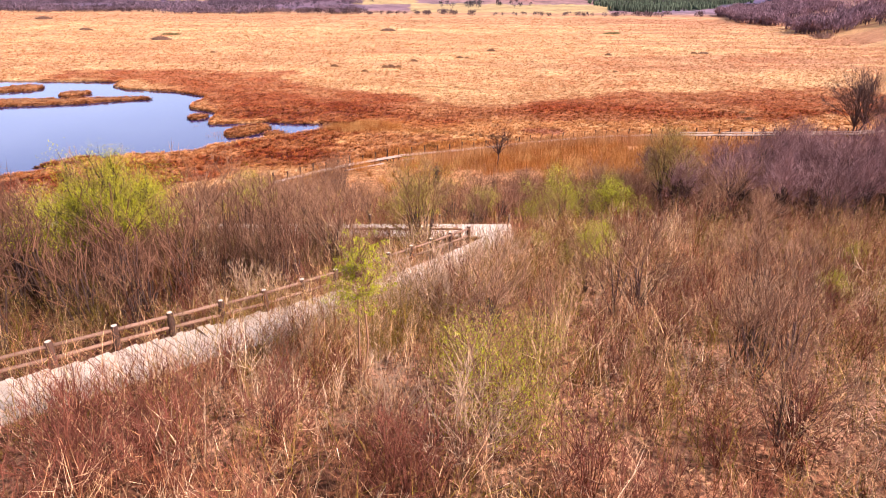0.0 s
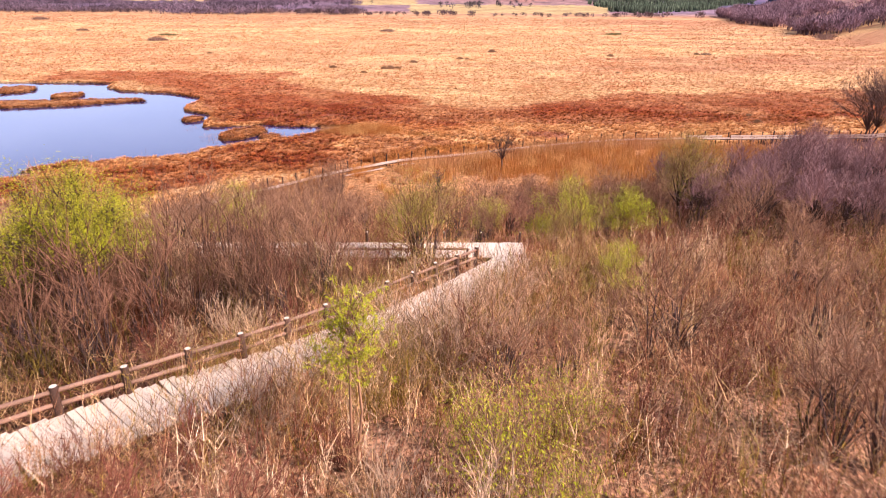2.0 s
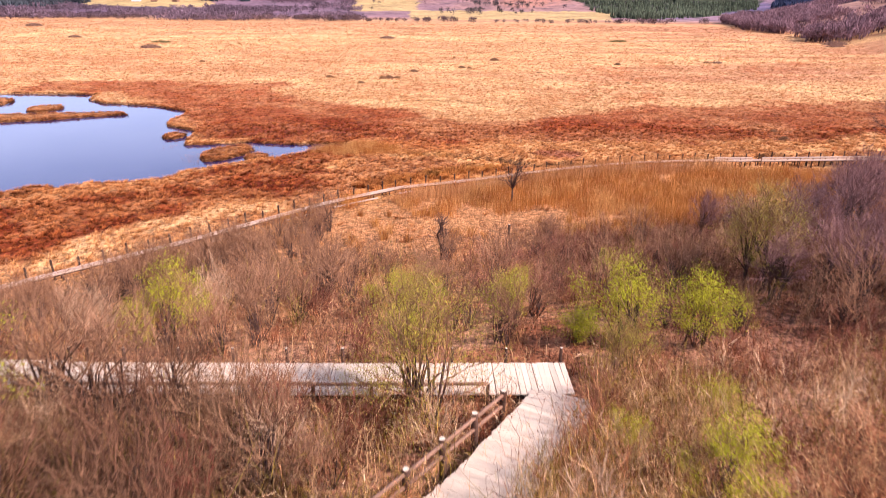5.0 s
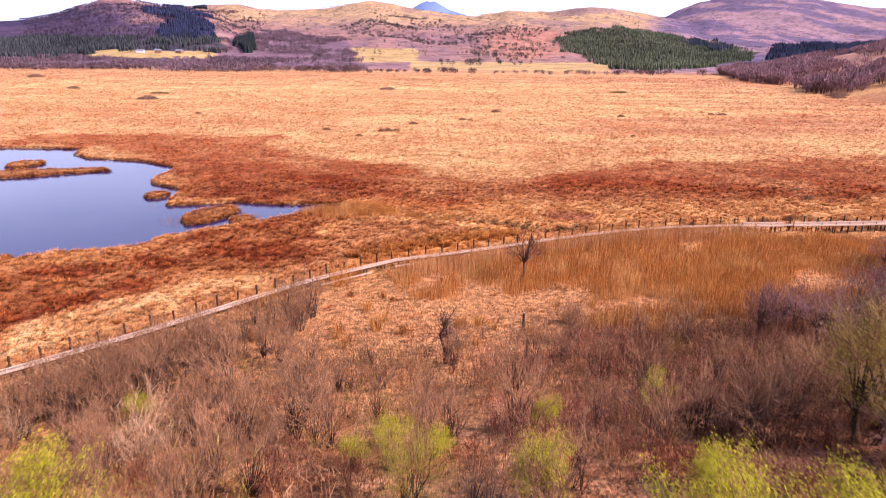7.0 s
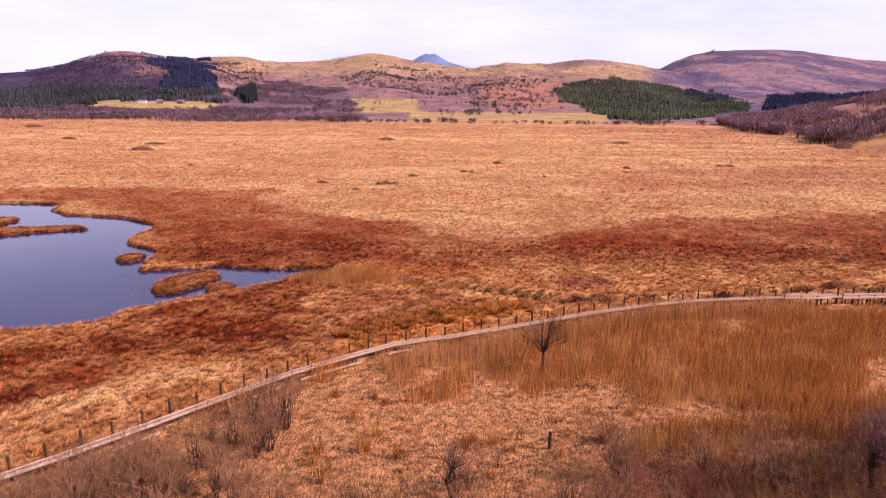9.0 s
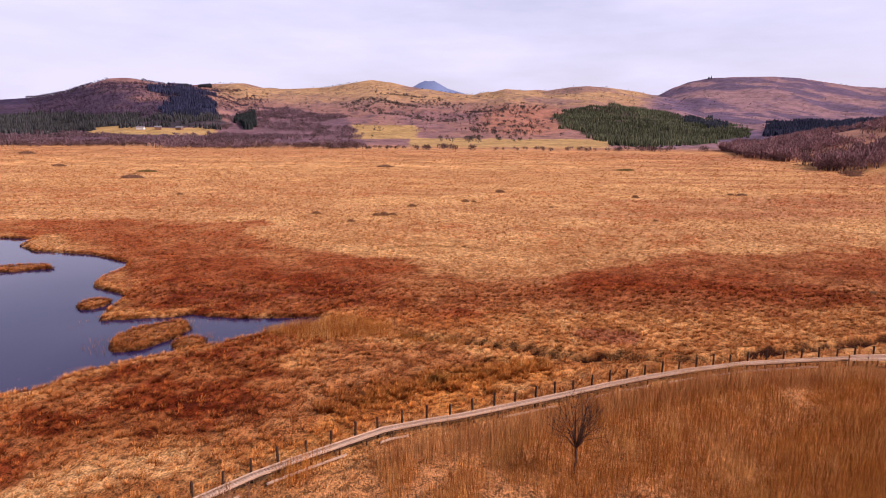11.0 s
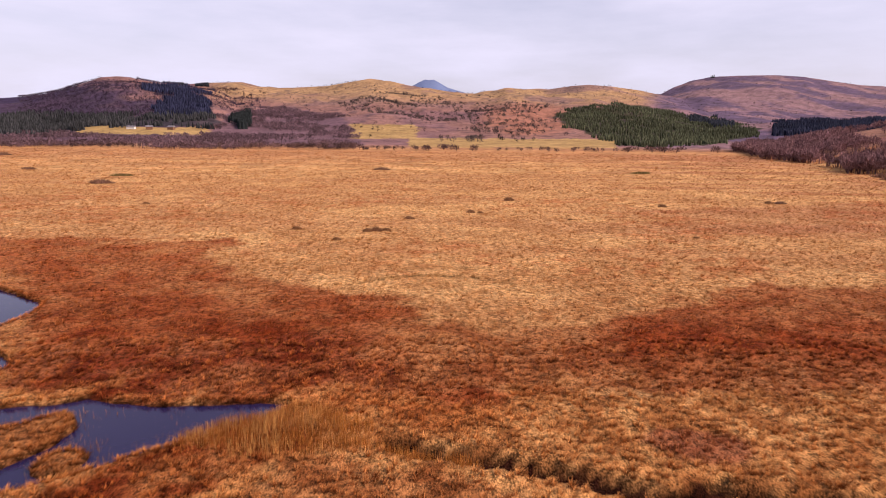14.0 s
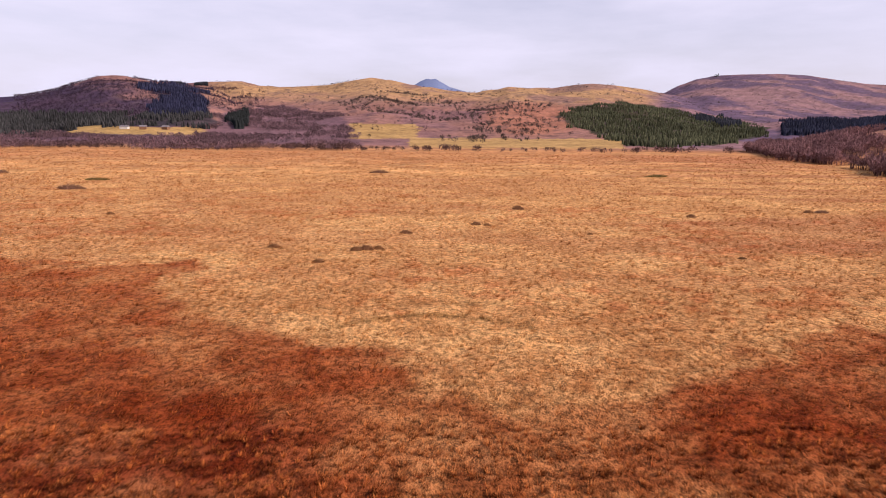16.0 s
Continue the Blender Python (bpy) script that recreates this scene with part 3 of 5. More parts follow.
    me.polygons.foreach_set("material_index", (y[F[:, 0]] > 420).astype(np.int32))
    return tagged(new("ground", me), "rust and straw coloured moor rising into a slope and far hills", "ground", kind="structure")


ground_sheet()

bm = bmesh.new()
bmesh.ops.create_grid(bm, x_segments=40, y_segments=30, size=1, matrix=Matrix.Translation((-124, 152, WATER_Z)) @ Matrix.Diagonal((117, 62, 1, 1)))
pond = new("water", from_bm("water", bm, M_water))
tagged(pond, "still dark pond reflecting the pale sky", "pond", kind="structure")


# ---- boardwalk on the slope ----
UPPER = [(-17.0, 25.0, 17.2), (-8.6, 33.2, 15.95), (-6.2, 35.9, 15.5), (-3.6, 38.3, 15.15), (-0.9, 41.5, 14.65), (1.7, 45.2, 14.1), (4.25, 49.4, 13.5), (4.6, 50.2, 13.45)]
UPPER_RAIL = [(-12.0, 31.4, 16.2), (-8.5, 35.0, 15.65), (-5.1, 38.3, 15.15), (-2.25, 42.0, 14.58), (0.65, 46.2, 13.95), (2.83, 49.35, 13.5)]
LANDING = [(4.9, 51.15, 13.42), (-3.5, 51.15, 13.40), (-12.0, 51.4, 13.30), (-24.0, 52.6, 13.0)]


def along(line, pitch):
    """Places at even steps on a line of points: x, y, z and heading."""
    got, carry = [], 0.0
    for (x0, y0, z0), (x1, y1, z1) in zip(line, line[1:]):
        n = math.hypot(x1 - x0, y1 - y0)
        h = math.atan2(y1 - y0, x1 - x0)
        d = carry
        while d < n:
            t = d / n
            got.append((x0 + (x1 - x0) * t, y0 + (y1 - y0) * t, z0 + (z1 - z0) * t, h))
            d += pitch
        carry = d - n
    return got


def offset(line, side):
    """The line moved sideways (to its left for side above 0)."""
    out = []
    for k, (x, y, z) in enumerate(line):
        a, b = line[max(k - 1, 0)], line[min(k + 1, len(line) - 1)]
        h = math.atan2(b[1] - a[1], b[0] - a[0])
        out.append((x - math.sin(h) * side, y + math.cos(h) * side, z))
    return out


def plank_walk(name, label, line, width, steps_until=None, pitch=0.2, flip=0):
    deck = thing(name, label, "boardwalk", "boardwalks")
    kinds = [box_mesh("plank", pitch - 0.012, width + 0.02 * k, 0.045, M_plank, 0.008, 0.004, k) for k in range(4)]
    r = random.Random(7 + flip)
    for k, (x, y, z, h) in enumerate(along(line, pitch)):
        if steps_until and y < steps_until:
            z = math.ceil((z - 14.3) / 0.09) * 0.09 + 14.3
        ob = part("plank", kinds[r.randrange(4)], deck)
        ob.matrix_basis = pose(x + r.uniform(-0.012, 0.012), y, z - 0.022 + r.uniform(-0.004, 0.004), r.uniform(-0.4, 0.4), 0, math.degrees(h) + r.uniform(-0.5, 0.5))
    for side in (-0.42, 0.42):
        run = offset(line, side * width)
        for p, q in zip(run, run[1:]):
            n = math.dist(p, q)
            ob = part("beam", box_mesh("beam", n, 0.10, 0.16, M_beam, 0.01), deck, "dark timber beam")
            ob.matrix_basis = Matrix.Translation(((p[0] + q[0]) / 2, (p[1] + q[1]) / 2, (p[2] + q[2]) / 2 - 0.22 - (0.1 if steps_until and p[1] < 40 else 0))) @ (Vector(q) - Vector(p)).to_track_quat("X", "Z").to_matrix().to_4x4()
        for x, y, z, h in along(run, 2.4):
            g = float(land(np.array([x]), np.array([y]))[0])
            if z - 0.3 > g:
                ob = part("support_post", log_mesh("support_post", 0.08, z - g + 0.05, [M_log], 3), deck)
                ob.matrix_basis = pose(x, y, g - 0.3)
    return deck


plank_walk("boardwalk", "pale weathered plank boardwalk stepping down the brushy slope", UPPER, 2.05, 41.0)
plank_walk("boardwalk", "pale plank landing and walk across the slope", LANDING, 1.85, flip=1)


def rail_stick(parent, p, q, r, mat, name="rail", label=""):
    n = math.dist(p, q)
    me = log_mesh(name, r, n, [mat], int(abs(p[0]) * 100) % 97, 8)
    ob = part(name, me, parent, label)
    ob.matrix_basis = Matrix.Translation(p) @ (Vector(q) - Vector(p)).to_track_quat("Z", "Y").to_matrix().to_4x4()


def log_fence(label, line, pitch, height, rails, radius=0.075, rail_r=0.05, lean=1.5, group="log fences"):
    f = thing("log_fence", label, "fence", group)
    kinds = [log_mesh("post", radius, height + 0.5, [M_log, M_cut], k) for k in range(3)]
    spots = along(line, pitch)
    r = random.Random(len(spots))
    for k, (x, y, z, h) in enumerate(spots):
        ob = part("post", kinds[k % 3], f)
        ob.matrix_basis = pose(x, y, z - 0.5, r.uniform(-lean, lean), r.uniform(-lean, lean), r.uniform(0, 360))
    for (x0, y0, z0, _), (x1, y1, z1, _) in zip(spots, spots[1:]):
        for up in rails:
            rail_stick(f, (x0, y0, z0 + up + r.uniform(-0.02, 0.02)), (x1, y1, z1 + up + r.uniform(-0.02, 0.02)), rail_r, M_rail)
    return f


log_fence("two-rail round log fence along the plank boardwalk", UPPER_RAIL, 1.617, 0.95, (0.42, 0.80), 0.105, 0.058)
log_fence("low single rail on short posts beside the landing", [(2.1, 50.1, 13.4), (-8.5, 50.2, 13.35), (-14.0, 50.5, 13.25)], 1.9, 0.50, (0.47,), 0.06, 0.06)
log_fence("row of short bare posts behind the landing", [(6.7, 51.6, 13.35), (4.9, 52.3, 13.35), (-3.9, 52.3, 13.35), (-12.0, 52.5, 13.25), (-22.0, 53.5, 13.0)], 1.95, 0.55, (), 0.06)

# ---- boardwalk along the moor's edge ----
LOWER = [(-48, 67, 3.4), (-34.0, 80.5, 3.1), (-24.1, 90.4, 2.9), (-19.7, 95.0, 2.9), (-14.4, 100.7, 2.9), (-12.0, 103.2, 2.9), (-9.6, 105.2, 2.9), (-7.0, 107.2, 2.9), (-3.7, 109.7, 2.9), (-0.6, 111.0, 2.9), (2.05, 111.9, 2.9), (6.3, 113.8, 2.9),
         (10.8, 115.8, 2.9), (16, 118.3, 2.9), (20.3, 120.1, 2.9), (24.9, 121.8, 2.9), (30.7, 123.5, 2.9), (37.6, 124.7, 2.85), (43, 125.4, 2.8), (53, 126.2, 2.7), (75, 129, 2.4), (100, 138, 2.2)]


def lower_walk():
    deck = thing("boardwalk", "narrow pale boardwalk on low posts along the moor", "boardwalk", "boardwalks")
    V, F, k = [], [], 0
    r = np.random.RandomState(4)
    for x, y, z, h in along(LOWER, 0.24):
        c, s = math.cos(h), math.sin(h)
        z += r.uniform(-0.008, 0.008)
        w = 0.33 + r.uniform(0, 0.02)
        for dz in (0.0, -0.05):
            for dx, dy in ((-0.113, -w), (0.113, -w), (0.113, w), (-0.113, w)):
                V.append((x + dx * c - dy * s, y + dx * s + dy * c, z + dz))
        F += [(k, k + 1, k + 2, k + 3), (k + 4, k + 7, k + 6, k + 5)] + [(k + i, k + 4 + i, k + 4 + (i + 1) % 4, k + (i + 1) % 4) for i in range(4)]
        k += 8
    tagged(part("decking", fill("decking", V, F, M_plank_low), deck), kind="stuff")
    for side, top in ((-0.29, 0.05), (0.29, 0.05)):
        run = offset(LOWER, side)
        for p, q in zip(run, run[1:]):
            ob = part("kerb_beam", box_mesh("kerb_beam", math.dist(p, q), 0.09, 0.09, M_plank_low, 0.012), deck)
            ob.matrix_basis = Matrix.Translation(((p[0] + q[0]) / 2, (p[1] + q[1]) / 2, (p[2] + q[2]) / 2 + top)) @ (Vector(q) - Vector(p)).to_track_quat("X", "Z").to_matrix().to_4x4()
            ob = part("beam", box_mesh("beam", math.dist(p, q), 0.09, 0.10, M_beam, 0.01), deck, "dark timber beam")
            ob.matrix_basis = Matrix.Translation(((p[0] + q[0]) / 2, (p[1] + q[1]) / 2, (p[2] + q[2]) / 2 - 0.11)) @ (Vector(q) - Vector(p)).to_track_quat("X", "Z").to_matrix().to_4x4()
    leg = log_mesh("support_post", 0.07, 1.9, [M_log], 2, 7)
    for x, y, z, h in along(offset(LOWER, -0.34), 2.3) + along(offset(LOWER, 0.34), 2.3):
        part("support_post", leg, deck).matrix_basis = pose(x, y, z - 1.95)
    f = thing("post_row", "row of dark weathered posts along the moor boardwalk", "fence", "log fences")
    kinds = [log_mesh("post", 0.095, 2.0 + 0.12 * k, [M_beam, M_beam], k, 8) for k in range(3)]
    for k, (x, y, z, h) in enumerate(along(offset(LOWER, 0.62), 2.05)):
        part("post", kinds[k % 3], f).matrix_basis = pose(x, y, z - 1.15, r.uniform(-2, 2), r.uniform(-2, 2), r.uniform(0, 360))


lower_walk()


def low_rail(label, x0, x1, side, drop, rows, thick=0.15):
    """A pale squared rail on short dark posts beside the moor boardwalk, from x0 to x1."""
    line = offset(LOWER, side)
    xs = [x0] + [p[0] for p in line if x0 < p[0] < x1] + [x1]
    run = [(x, float(np.interp(x, [p[0] for p in line], [p[1] for p in line])), float(np.interp(x, [p[0] for p in line], [p[2] for p in line])) - drop) for x in xs]
    f = thing("low_rail", label, "fence", "low rails")
    for up in rows:
        for p, q in zip(run, run[1:]):
            ob = part("rail", box_mesh("rail", math.dist(p, q) + 0.02, thick * 0.8, thick, M_plank_low, 0.012, 0.006, int(p[0] * 7) % 50), f)
            ob.matrix_basis = Matrix.Translation(((p[0] + q[0]) / 2, (p[1] + q[1]) / 2, (p[2] + q[2]) / 2 + up)) @ (Vector(q) - Vector(p)).to_track_quat("X", "Z").to_matrix().to_4x4()
    leg = log_mesh("post", 0.07, 1.5 + rows[-1] + 0.12, [M_log], 6, 7)
    for x, y, z, h in along(run, 2.1):
        part("post", leg, f).matrix_basis = pose(x, y + 0.05, z - 1.5)


for x0, x1 in ((-21.5, -19.2), (-15.6, -12.4), (-11.0, -6.2), (-3.9, -1.8), (5.8, 10.6), (13.6, 20.2), (22.0, 39.0)):
    low_rail("pale low rail beside the narrow moor boardwalk, half sunk in grass", x0, x1, -0.95, 0.38, (0.0,))
low_rail("two pale rails on dark posts beside the moor boardwalk", 42.5, 48.5, -0.75, 0.0, (0.12, 0.55), 0.2)
low_rail("two pale rails on dark posts beside the moor boardwalk", 50.0, 80.0, -0.75, 0.0, (0.12, 0.55), 0.2)

# ---- bare shrubs and trees ----
def branching(r, height, stems, spread, twigs=3, gnarl=0.18, single=False, thick=0.03):
    """Sticks of a bare shrub or tree: thick stems, and thin twigs."""
    big, thin, fine, tips = [], [], [], []

    def wander(p, d, length, n, r0, r1, out, up):
        pts = [p]
        for k in range(n):
            d = d + np.array([r.gauss(0, gnarl), r.gauss(0, gnarl), r.gauss(0, gnarl * 0.6) + up])
            d = d / np.linalg.norm(d)
            q = p + d * (length / n)
            ra, rb = r0 + (r1 - r0) * k / n, r0 + (r1 - r0) * (k + 1) / n
            out.append((*p, *q, ra, rb))
            p = q
            pts.append(p)
        return pts, d

    for s in range(stems):
        a = r.uniform(0, 6.283)
        lean = r.uniform(0.05, spread)
        d = np.array([math.cos(a) * lean, math.sin(a) * lean, 1.0])
        foot = np.array([math.cos(a) * 0.12 * r.random(), math.sin(a) * 0.12 * r.random(), -0.1]) * (0.2 if single else 1.0)
        h = height * (1.0 if single else r.uniform(0.55, 1.0))
        pts, d1 = wander(foot, d / np.linalg.norm(d), h, 6, thick * h / 3, thick * 0.22 * h / 3, big, 0.06)
        for k, p in enumerate(pts[2 if not single else 3:], 2):
            for b in range(r.randint(2, 3) if not single else r.randint(3, 4)):
                a2 = r.uniform(0, 6.283)
                d2 = d1 * 0.7 + np.array([math.cos(a2), math.sin(a2), r.uniform(0.1, 0.7)]) * (0.75 if not single else 1.0)
                ln = h * r.uniform(0.16, 0.34) * (1.25 - 0.1 * k)
                pp, d3 = wander(p, d2 / np.linalg.norm(d2), ln, 2, thick * 0.30 * h / 3, thick * 0.12 * h / 3, big if single else thin, 0.10)
                for q in pp[1:]:
                    for t in range(twigs):
                        a3 = r.uniform(0, 6.283)
                        d4 = d3 * 0.6 + np.array([math.cos(a3), math.sin(a3), r.uniform(0.0, 0.8)]) * 0.8
                        d4 = d4 / np.linalg.norm(d4) * ln * r.uniform(0.4, 0.85)
                        fine.append((*q, *d4, thick * 0.30 * h / 3, r.uniform(-1.2, 1.2)))
                        tips += [q + d4 * 0.5, q + d4]
    return big, thin, np.array(fine), np.array(tips)


def round_head(r, height, width, limbs, twigs, trunk=0.0, thick=0.03, stems=1, twig=0.0066):
    """Sticks of a shrub or tree with a rounded head: limbs that bend outwards to a dome, and twigs fanning from them."""
    big, thin, fine, tips = [], [], [], []
    feet = []
    for s in range(stems):
        a = r.uniform(0, 6.283)
        p = np.array([math.cos(a), math.sin(a), 0]) * (0.0 if stems == 1 else width * 0.06)
        q = p + np.array([math.cos(a) * width * 0.05, math.sin(a) * width * 0.05, trunk * height * r.uniform(0.85, 1.1)])
        m = (p + q) / 2 + np.array([r.gauss(0, 0.02), r.gauss(0, 0.02), 0]) * height
        p[2] = -0.12
        if trunk:
            big.append((*p, *m, thick * height * 1.15, thick * height * 0.9))
            big.append((*m, *q, thick * height * 0.9, thick * height * 0.75))
        feet.append(q)
    lobes = [(r.uniform(0, 6.283), r.uniform(0.75, 1.15)) for _ in range(5)]
    for k in range(limbs):
        f = feet[k % stems]
        a, up = r.uniform(0, 6.283), r.random() ** 0.7
        lobe = min(lobes, key=lambda q: abs((q[0] - a + 3.1416) % 6.283 - 3.1416))[1]
        out = math.sqrt(max(0.0, 1 - up * up)) * width / 2 * lobe * r.uniform(0.75, 1.08)
        foot = max(0.42, trunk) if trunk else 0.30
        z = height * (foot + (1 - foot) * up * lobe ** 0.4)
        end = np.array([math.cos(a) * out, math.sin(a) * out, z * r.uniform(0.9, 1.05)])
        mid = f + (end - f) * np.array([0.30, 0.30, 0.55]) + np.array([r.gauss(0, 0.04), r.gauss(0, 0.04), 0]) * height
        three = mid + (end - mid) * 0.5 + np.array([r.gauss(0, 0.03), r.gauss(0, 0.03), r.gauss(0, 0.02)]) * height
        r0 = thick * height * (0.30 if trunk else 0.40)
        big.append((*f, *mid, r0, r0 * 0.6))
        thin.append((*mid, *three, r0 * 0.6, r0 * 0.38))
        thin.append((*three, *end, r0 * 0.38, r0 * 0.12))
        way = (end - mid) / (np.linalg.norm(end - mid) + 1e-6)
        for t in range(twigs):
            s = r.uniform(0.0, 1.0)
            q = mid + (three - mid) * min(1, s * 2) if s < 0.5 else three + (end - three) * (s * 2 - 1)
            d = way * 0.75 + np.array([r.gauss(0, 0.55), r.gauss(0, 0.55), r.gauss(0.12, 0.4)])
            d = d / np.linalg.norm(d) * height * r.uniform(0.09, 0.22)
            fine.append((*q, *d, twig * height, r.uniform(-1.2, 1.2)))
            tips += [q + d * 0.5, q + d]
    return big, thin, np.array(fine), np.array(tips)


def leaf_specks(r, tips, count, size, reach):
    k = r.randint(0, len(tips), count)
    p = tips[k] + r.normal(0, reach, (count, 3))
    a, b = r.uniform(0, 6.283, count), r.uniform(-0.9, 0.9, count)
    u = np.stack([np.cos(a), np.sin(a), b], 1) * size * r.uniform(0.6, 1.4, (count, 1))
    w = np.stack([-np.sin(a), np.cos(a), r.uniform(-0.6, 0.6, count)], 1) * size * 0.5
    V = np.stack([p - u * 0.5, p + w * 0.5, p + u * 0.5, p - w * 0.5], 1).reshape(-1, 3)
    F = np.arange(count * 4).reshape(-1, 4)
    return V, F


def shrub(name, label, category, group, seed, height, stems, spread, stem_mat, twig_mat, leaf_mat=None, leaves=0, leaf_size=0.05, twigs=3, single=False, thick=0.03, gnarl=0.18, head=0, trunk=0.0, leaf_reach=0.11):
    r = random.Random(seed)
    if head:
        big, thin, fine, tips = round_head(r, height, height * spread, head, twigs, trunk, thick, stems)
    else:
        big, thin, fine, tips = branching(r, height, stems, spread, twigs, gnarl, single, thick)
    ob = thing(name, label, category, group, (0, 0, -500))
    low = part("stem" if head and not trunk else "trunk", fill("trunk", *tubes(big, 5 if single or trunk else 3), stem_mat), ob)
    if head:
        tagged(low, kind="stuff")
    tv, tf = tubes(thin, 3) if thin else (np.zeros((0, 3)), np.zeros((0, 4), int))
    more = np.concatenate([fine, np.concatenate([fine[:, :3] + fine[:, 3:6] * 0.45, (fine[:, 3:6] + fine[::-1, 3:6] * 0.8) * 0.5, fine[:, 6:] * np.array([0.7, -1.0])], 1)])
    bv, bf = spikes(more[:, :3], more[:, 3:6], more[:, 6], more[:, 7])
    tf = np.concatenate([tf[:, [0, 1, 2]], tf[:, [0, 2, 3]]])
    part("crown", fill("crown", np.concatenate([tv, bv]), np.concatenate([tf, bf + len(tv)]), twig_mat), ob)
    if leaves:
        part("foliage", fill("foliage", *leaf_specks(np.random.RandomState(seed), tips, leaves, leaf_size, leaf_reach), leaf_mat), ob, "fresh yellow-green young leaves")
    return ob


GREY = [shrub("bare_shrub", "bare mauve-grey shrub with dark stems fanning from its foot", "shrub", "bare shrubs", 10 + k, 2.8 + 0.3 * k, 4, (0.85, 1.05, 0.95, 1.15)[k], M_bark, M_twig, twigs=15, thick=0.021, head=(26, 32, 24, 34)[k]) for k in range(4)]
RED = [shrub("bare_shrub", "bare red-brown shrub with dense fine twigs", "shrub", "bare shrubs", 30 + k, 2.0 + 0.3 * k, 5, 1.15, M_twig_red, M_twig_red, twigs=12, thick=0.016, head=32) for k in range(3)]
PALES = [shrub("bare_shrub", "bare pale grey shrub with bleached twigs", "shrub", "bare shrubs", 50 + k, 2.3 + 0.35 * k, 4, 1.0, M_twig, M_twig_pale, twigs=12, thick=0.018, head=30) for k in range(3)]
DARKS = [shrub("bare_tree", "leafless dark purple-grey small tree in a thicket", "tree", "bare trees", 70 + k, 4.4 + 0.5 * k, 2 + k % 2, 0.85 + 0.1 * k, M_bark, M_twig_dark, twigs=18, thick=0.026, head=44, trunk=0.26) for k in range(4)]
DUSK = [shrub("bare_shrub", "tall bare shrub with dark stems and reddish twigs", "shrub", "bare shrubs", 20 + k, 3.4 + 0.4 * k, 4, 0.95, M_bark, M_twig_dusk, twigs=10, thick=0.028, head=24) for k in range(3)]
GREEN = [shrub("leafing_shrub", "shrub just coming into yellow-green leaf", "shrub", "leafing shrubs", 90 + k, 2.4 + 0.5 * k, 4, 1.1, M_bark, M_twig, M_leaf, 7500, 0.060, twigs=9, thick=0.026, head=26, leaf_reach=0.13) for k in range(3)]
GREEN_TREE = shrub("leafing_tree", "spreading small tree covered in fresh yellow-green leaf", "tree", "leafing shrubs", 99, 5.6, 6, 1.45, M_bark, M_bark, M_leaf, 56000, 0.068, twigs=18, thick=0.022, head=60, trunk=0.16, leaf_reach=0.20)
OLIVES = [shrub("budding_willow", "budding willow bush with an olive-tinged crown", "shrub", "budding willows", 110 + k, 4.2 + 0.8 * k, (5, 2)[k], (1.0, 0.75)[k], M_bark, M_twig, M_leaf_olive, (13000, 17000)[k], 0.046, twigs=14, thick=0.026, head=40, trunk=(0.0, 0.22)[k], leaf_reach=0.16) for k in range(2)]
SAPLING = shrub("leafing_sapling", "slender sapling with a tuft of vivid yellow-green leaf", "tree", "leafing shrubs", 97, 4.6, 2, 0.15, M_twig, M_twig, M_leaf, 4600, 0.058, twigs=7, thick=0.008, head=24, trunk=0.69, leaf_reach=0.04)
SPARSE = shrub("leafing_shrub", "thin bare shrub with a sparse veil of green leaf", "shrub", "leafing shrubs", 95, 3.1, 5, 0.75, M_twig, M_twig, M_leaf, 2600, 0.045, twigs=12, thick=0.014, head=30, leaf_reach=0.2)
LONE = shrub("bare_tree", "small leafless tree with a dark trunk in dry grass", "tree", "bare trees", 131, 4.8, 1, 0.85, M_bark, M_bark, twigs=7, thick=0.022, head=34, trunk=0.30)
BIG = shrub("bare_tree", "broad leafless dark tree at the moor's edge", "tree", "bare trees", 137, 9.0, 2, 1.15, M_bark, M_bark, twigs=20, thick=0.017, head=90, trunk=0.20)


def dead_tree():
    """A short trunk forking into two gnarled limbs, each with a few bare branches."""
    r = random.Random(143)
    limbs, twigs = [(0, 0, -0.2, 0.03, 0, 0.6, 0.24, 0.19), (0.03, 0, 0.6, 0, 0.02, 1.25, 0.19, 0.17)], []
    for side in (-1, 1):
        p, d, rad = np.array([0.0, 0.02, 1.2]), np.array([side * 0.75, 0.1 * side, 0.85]), 0.13
        for k in range(6):
            d = d + np.array([r.gauss(-0.02 * side, 0.22), r.gauss(0, 0.25), r.gauss(0.06, 0.15)])
            d = d / np.linalg.norm(d)
            q = p + d * r.uniform(0.42, 0.6)
            limbs.append((*p, *q, rad, rad * 0.8))
            for b in range(3 if k else 1):
                e = d * 0.5 + np.array([r.gauss(0, 0.7), r.gauss(0, 0.7), r.uniform(0.1, 0.9)])
                e = e / np.linalg.norm(e) * r.uniform(0.5, 1.1)
                m = q + e * 0.5 + np.array([r.gauss(0, 0.06), r.gauss(0, 0.06), 0.05])
                twigs += [(*q, *m, rad * 0.45, rad * 0.3), (*m, *(q + e), rad * 0.3, 0.012)]
                for t in range(3):
                    f = np.array([r.gauss(0, 0.25), r.gauss(0, 0.25), r.uniform(0.1, 0.5)])
                    twigs.append((*(q + e * r.uniform(0.5, 1.0)), *(q + e + f), 0.016, 0.006))
            p, rad = q, rad * 0.8
    ob = thing("dead_tree", "broken dead tree with a forked trunk", "tree", "bare trees", (0, 0, -500))
    part("trunk", fill("trunk", *tubes(limbs, 7), M_bark), ob)
    part("crown", fill("crown", *tubes(twigs, 4), M_bark), ob)
    return ob


DEAD = dead_tree()


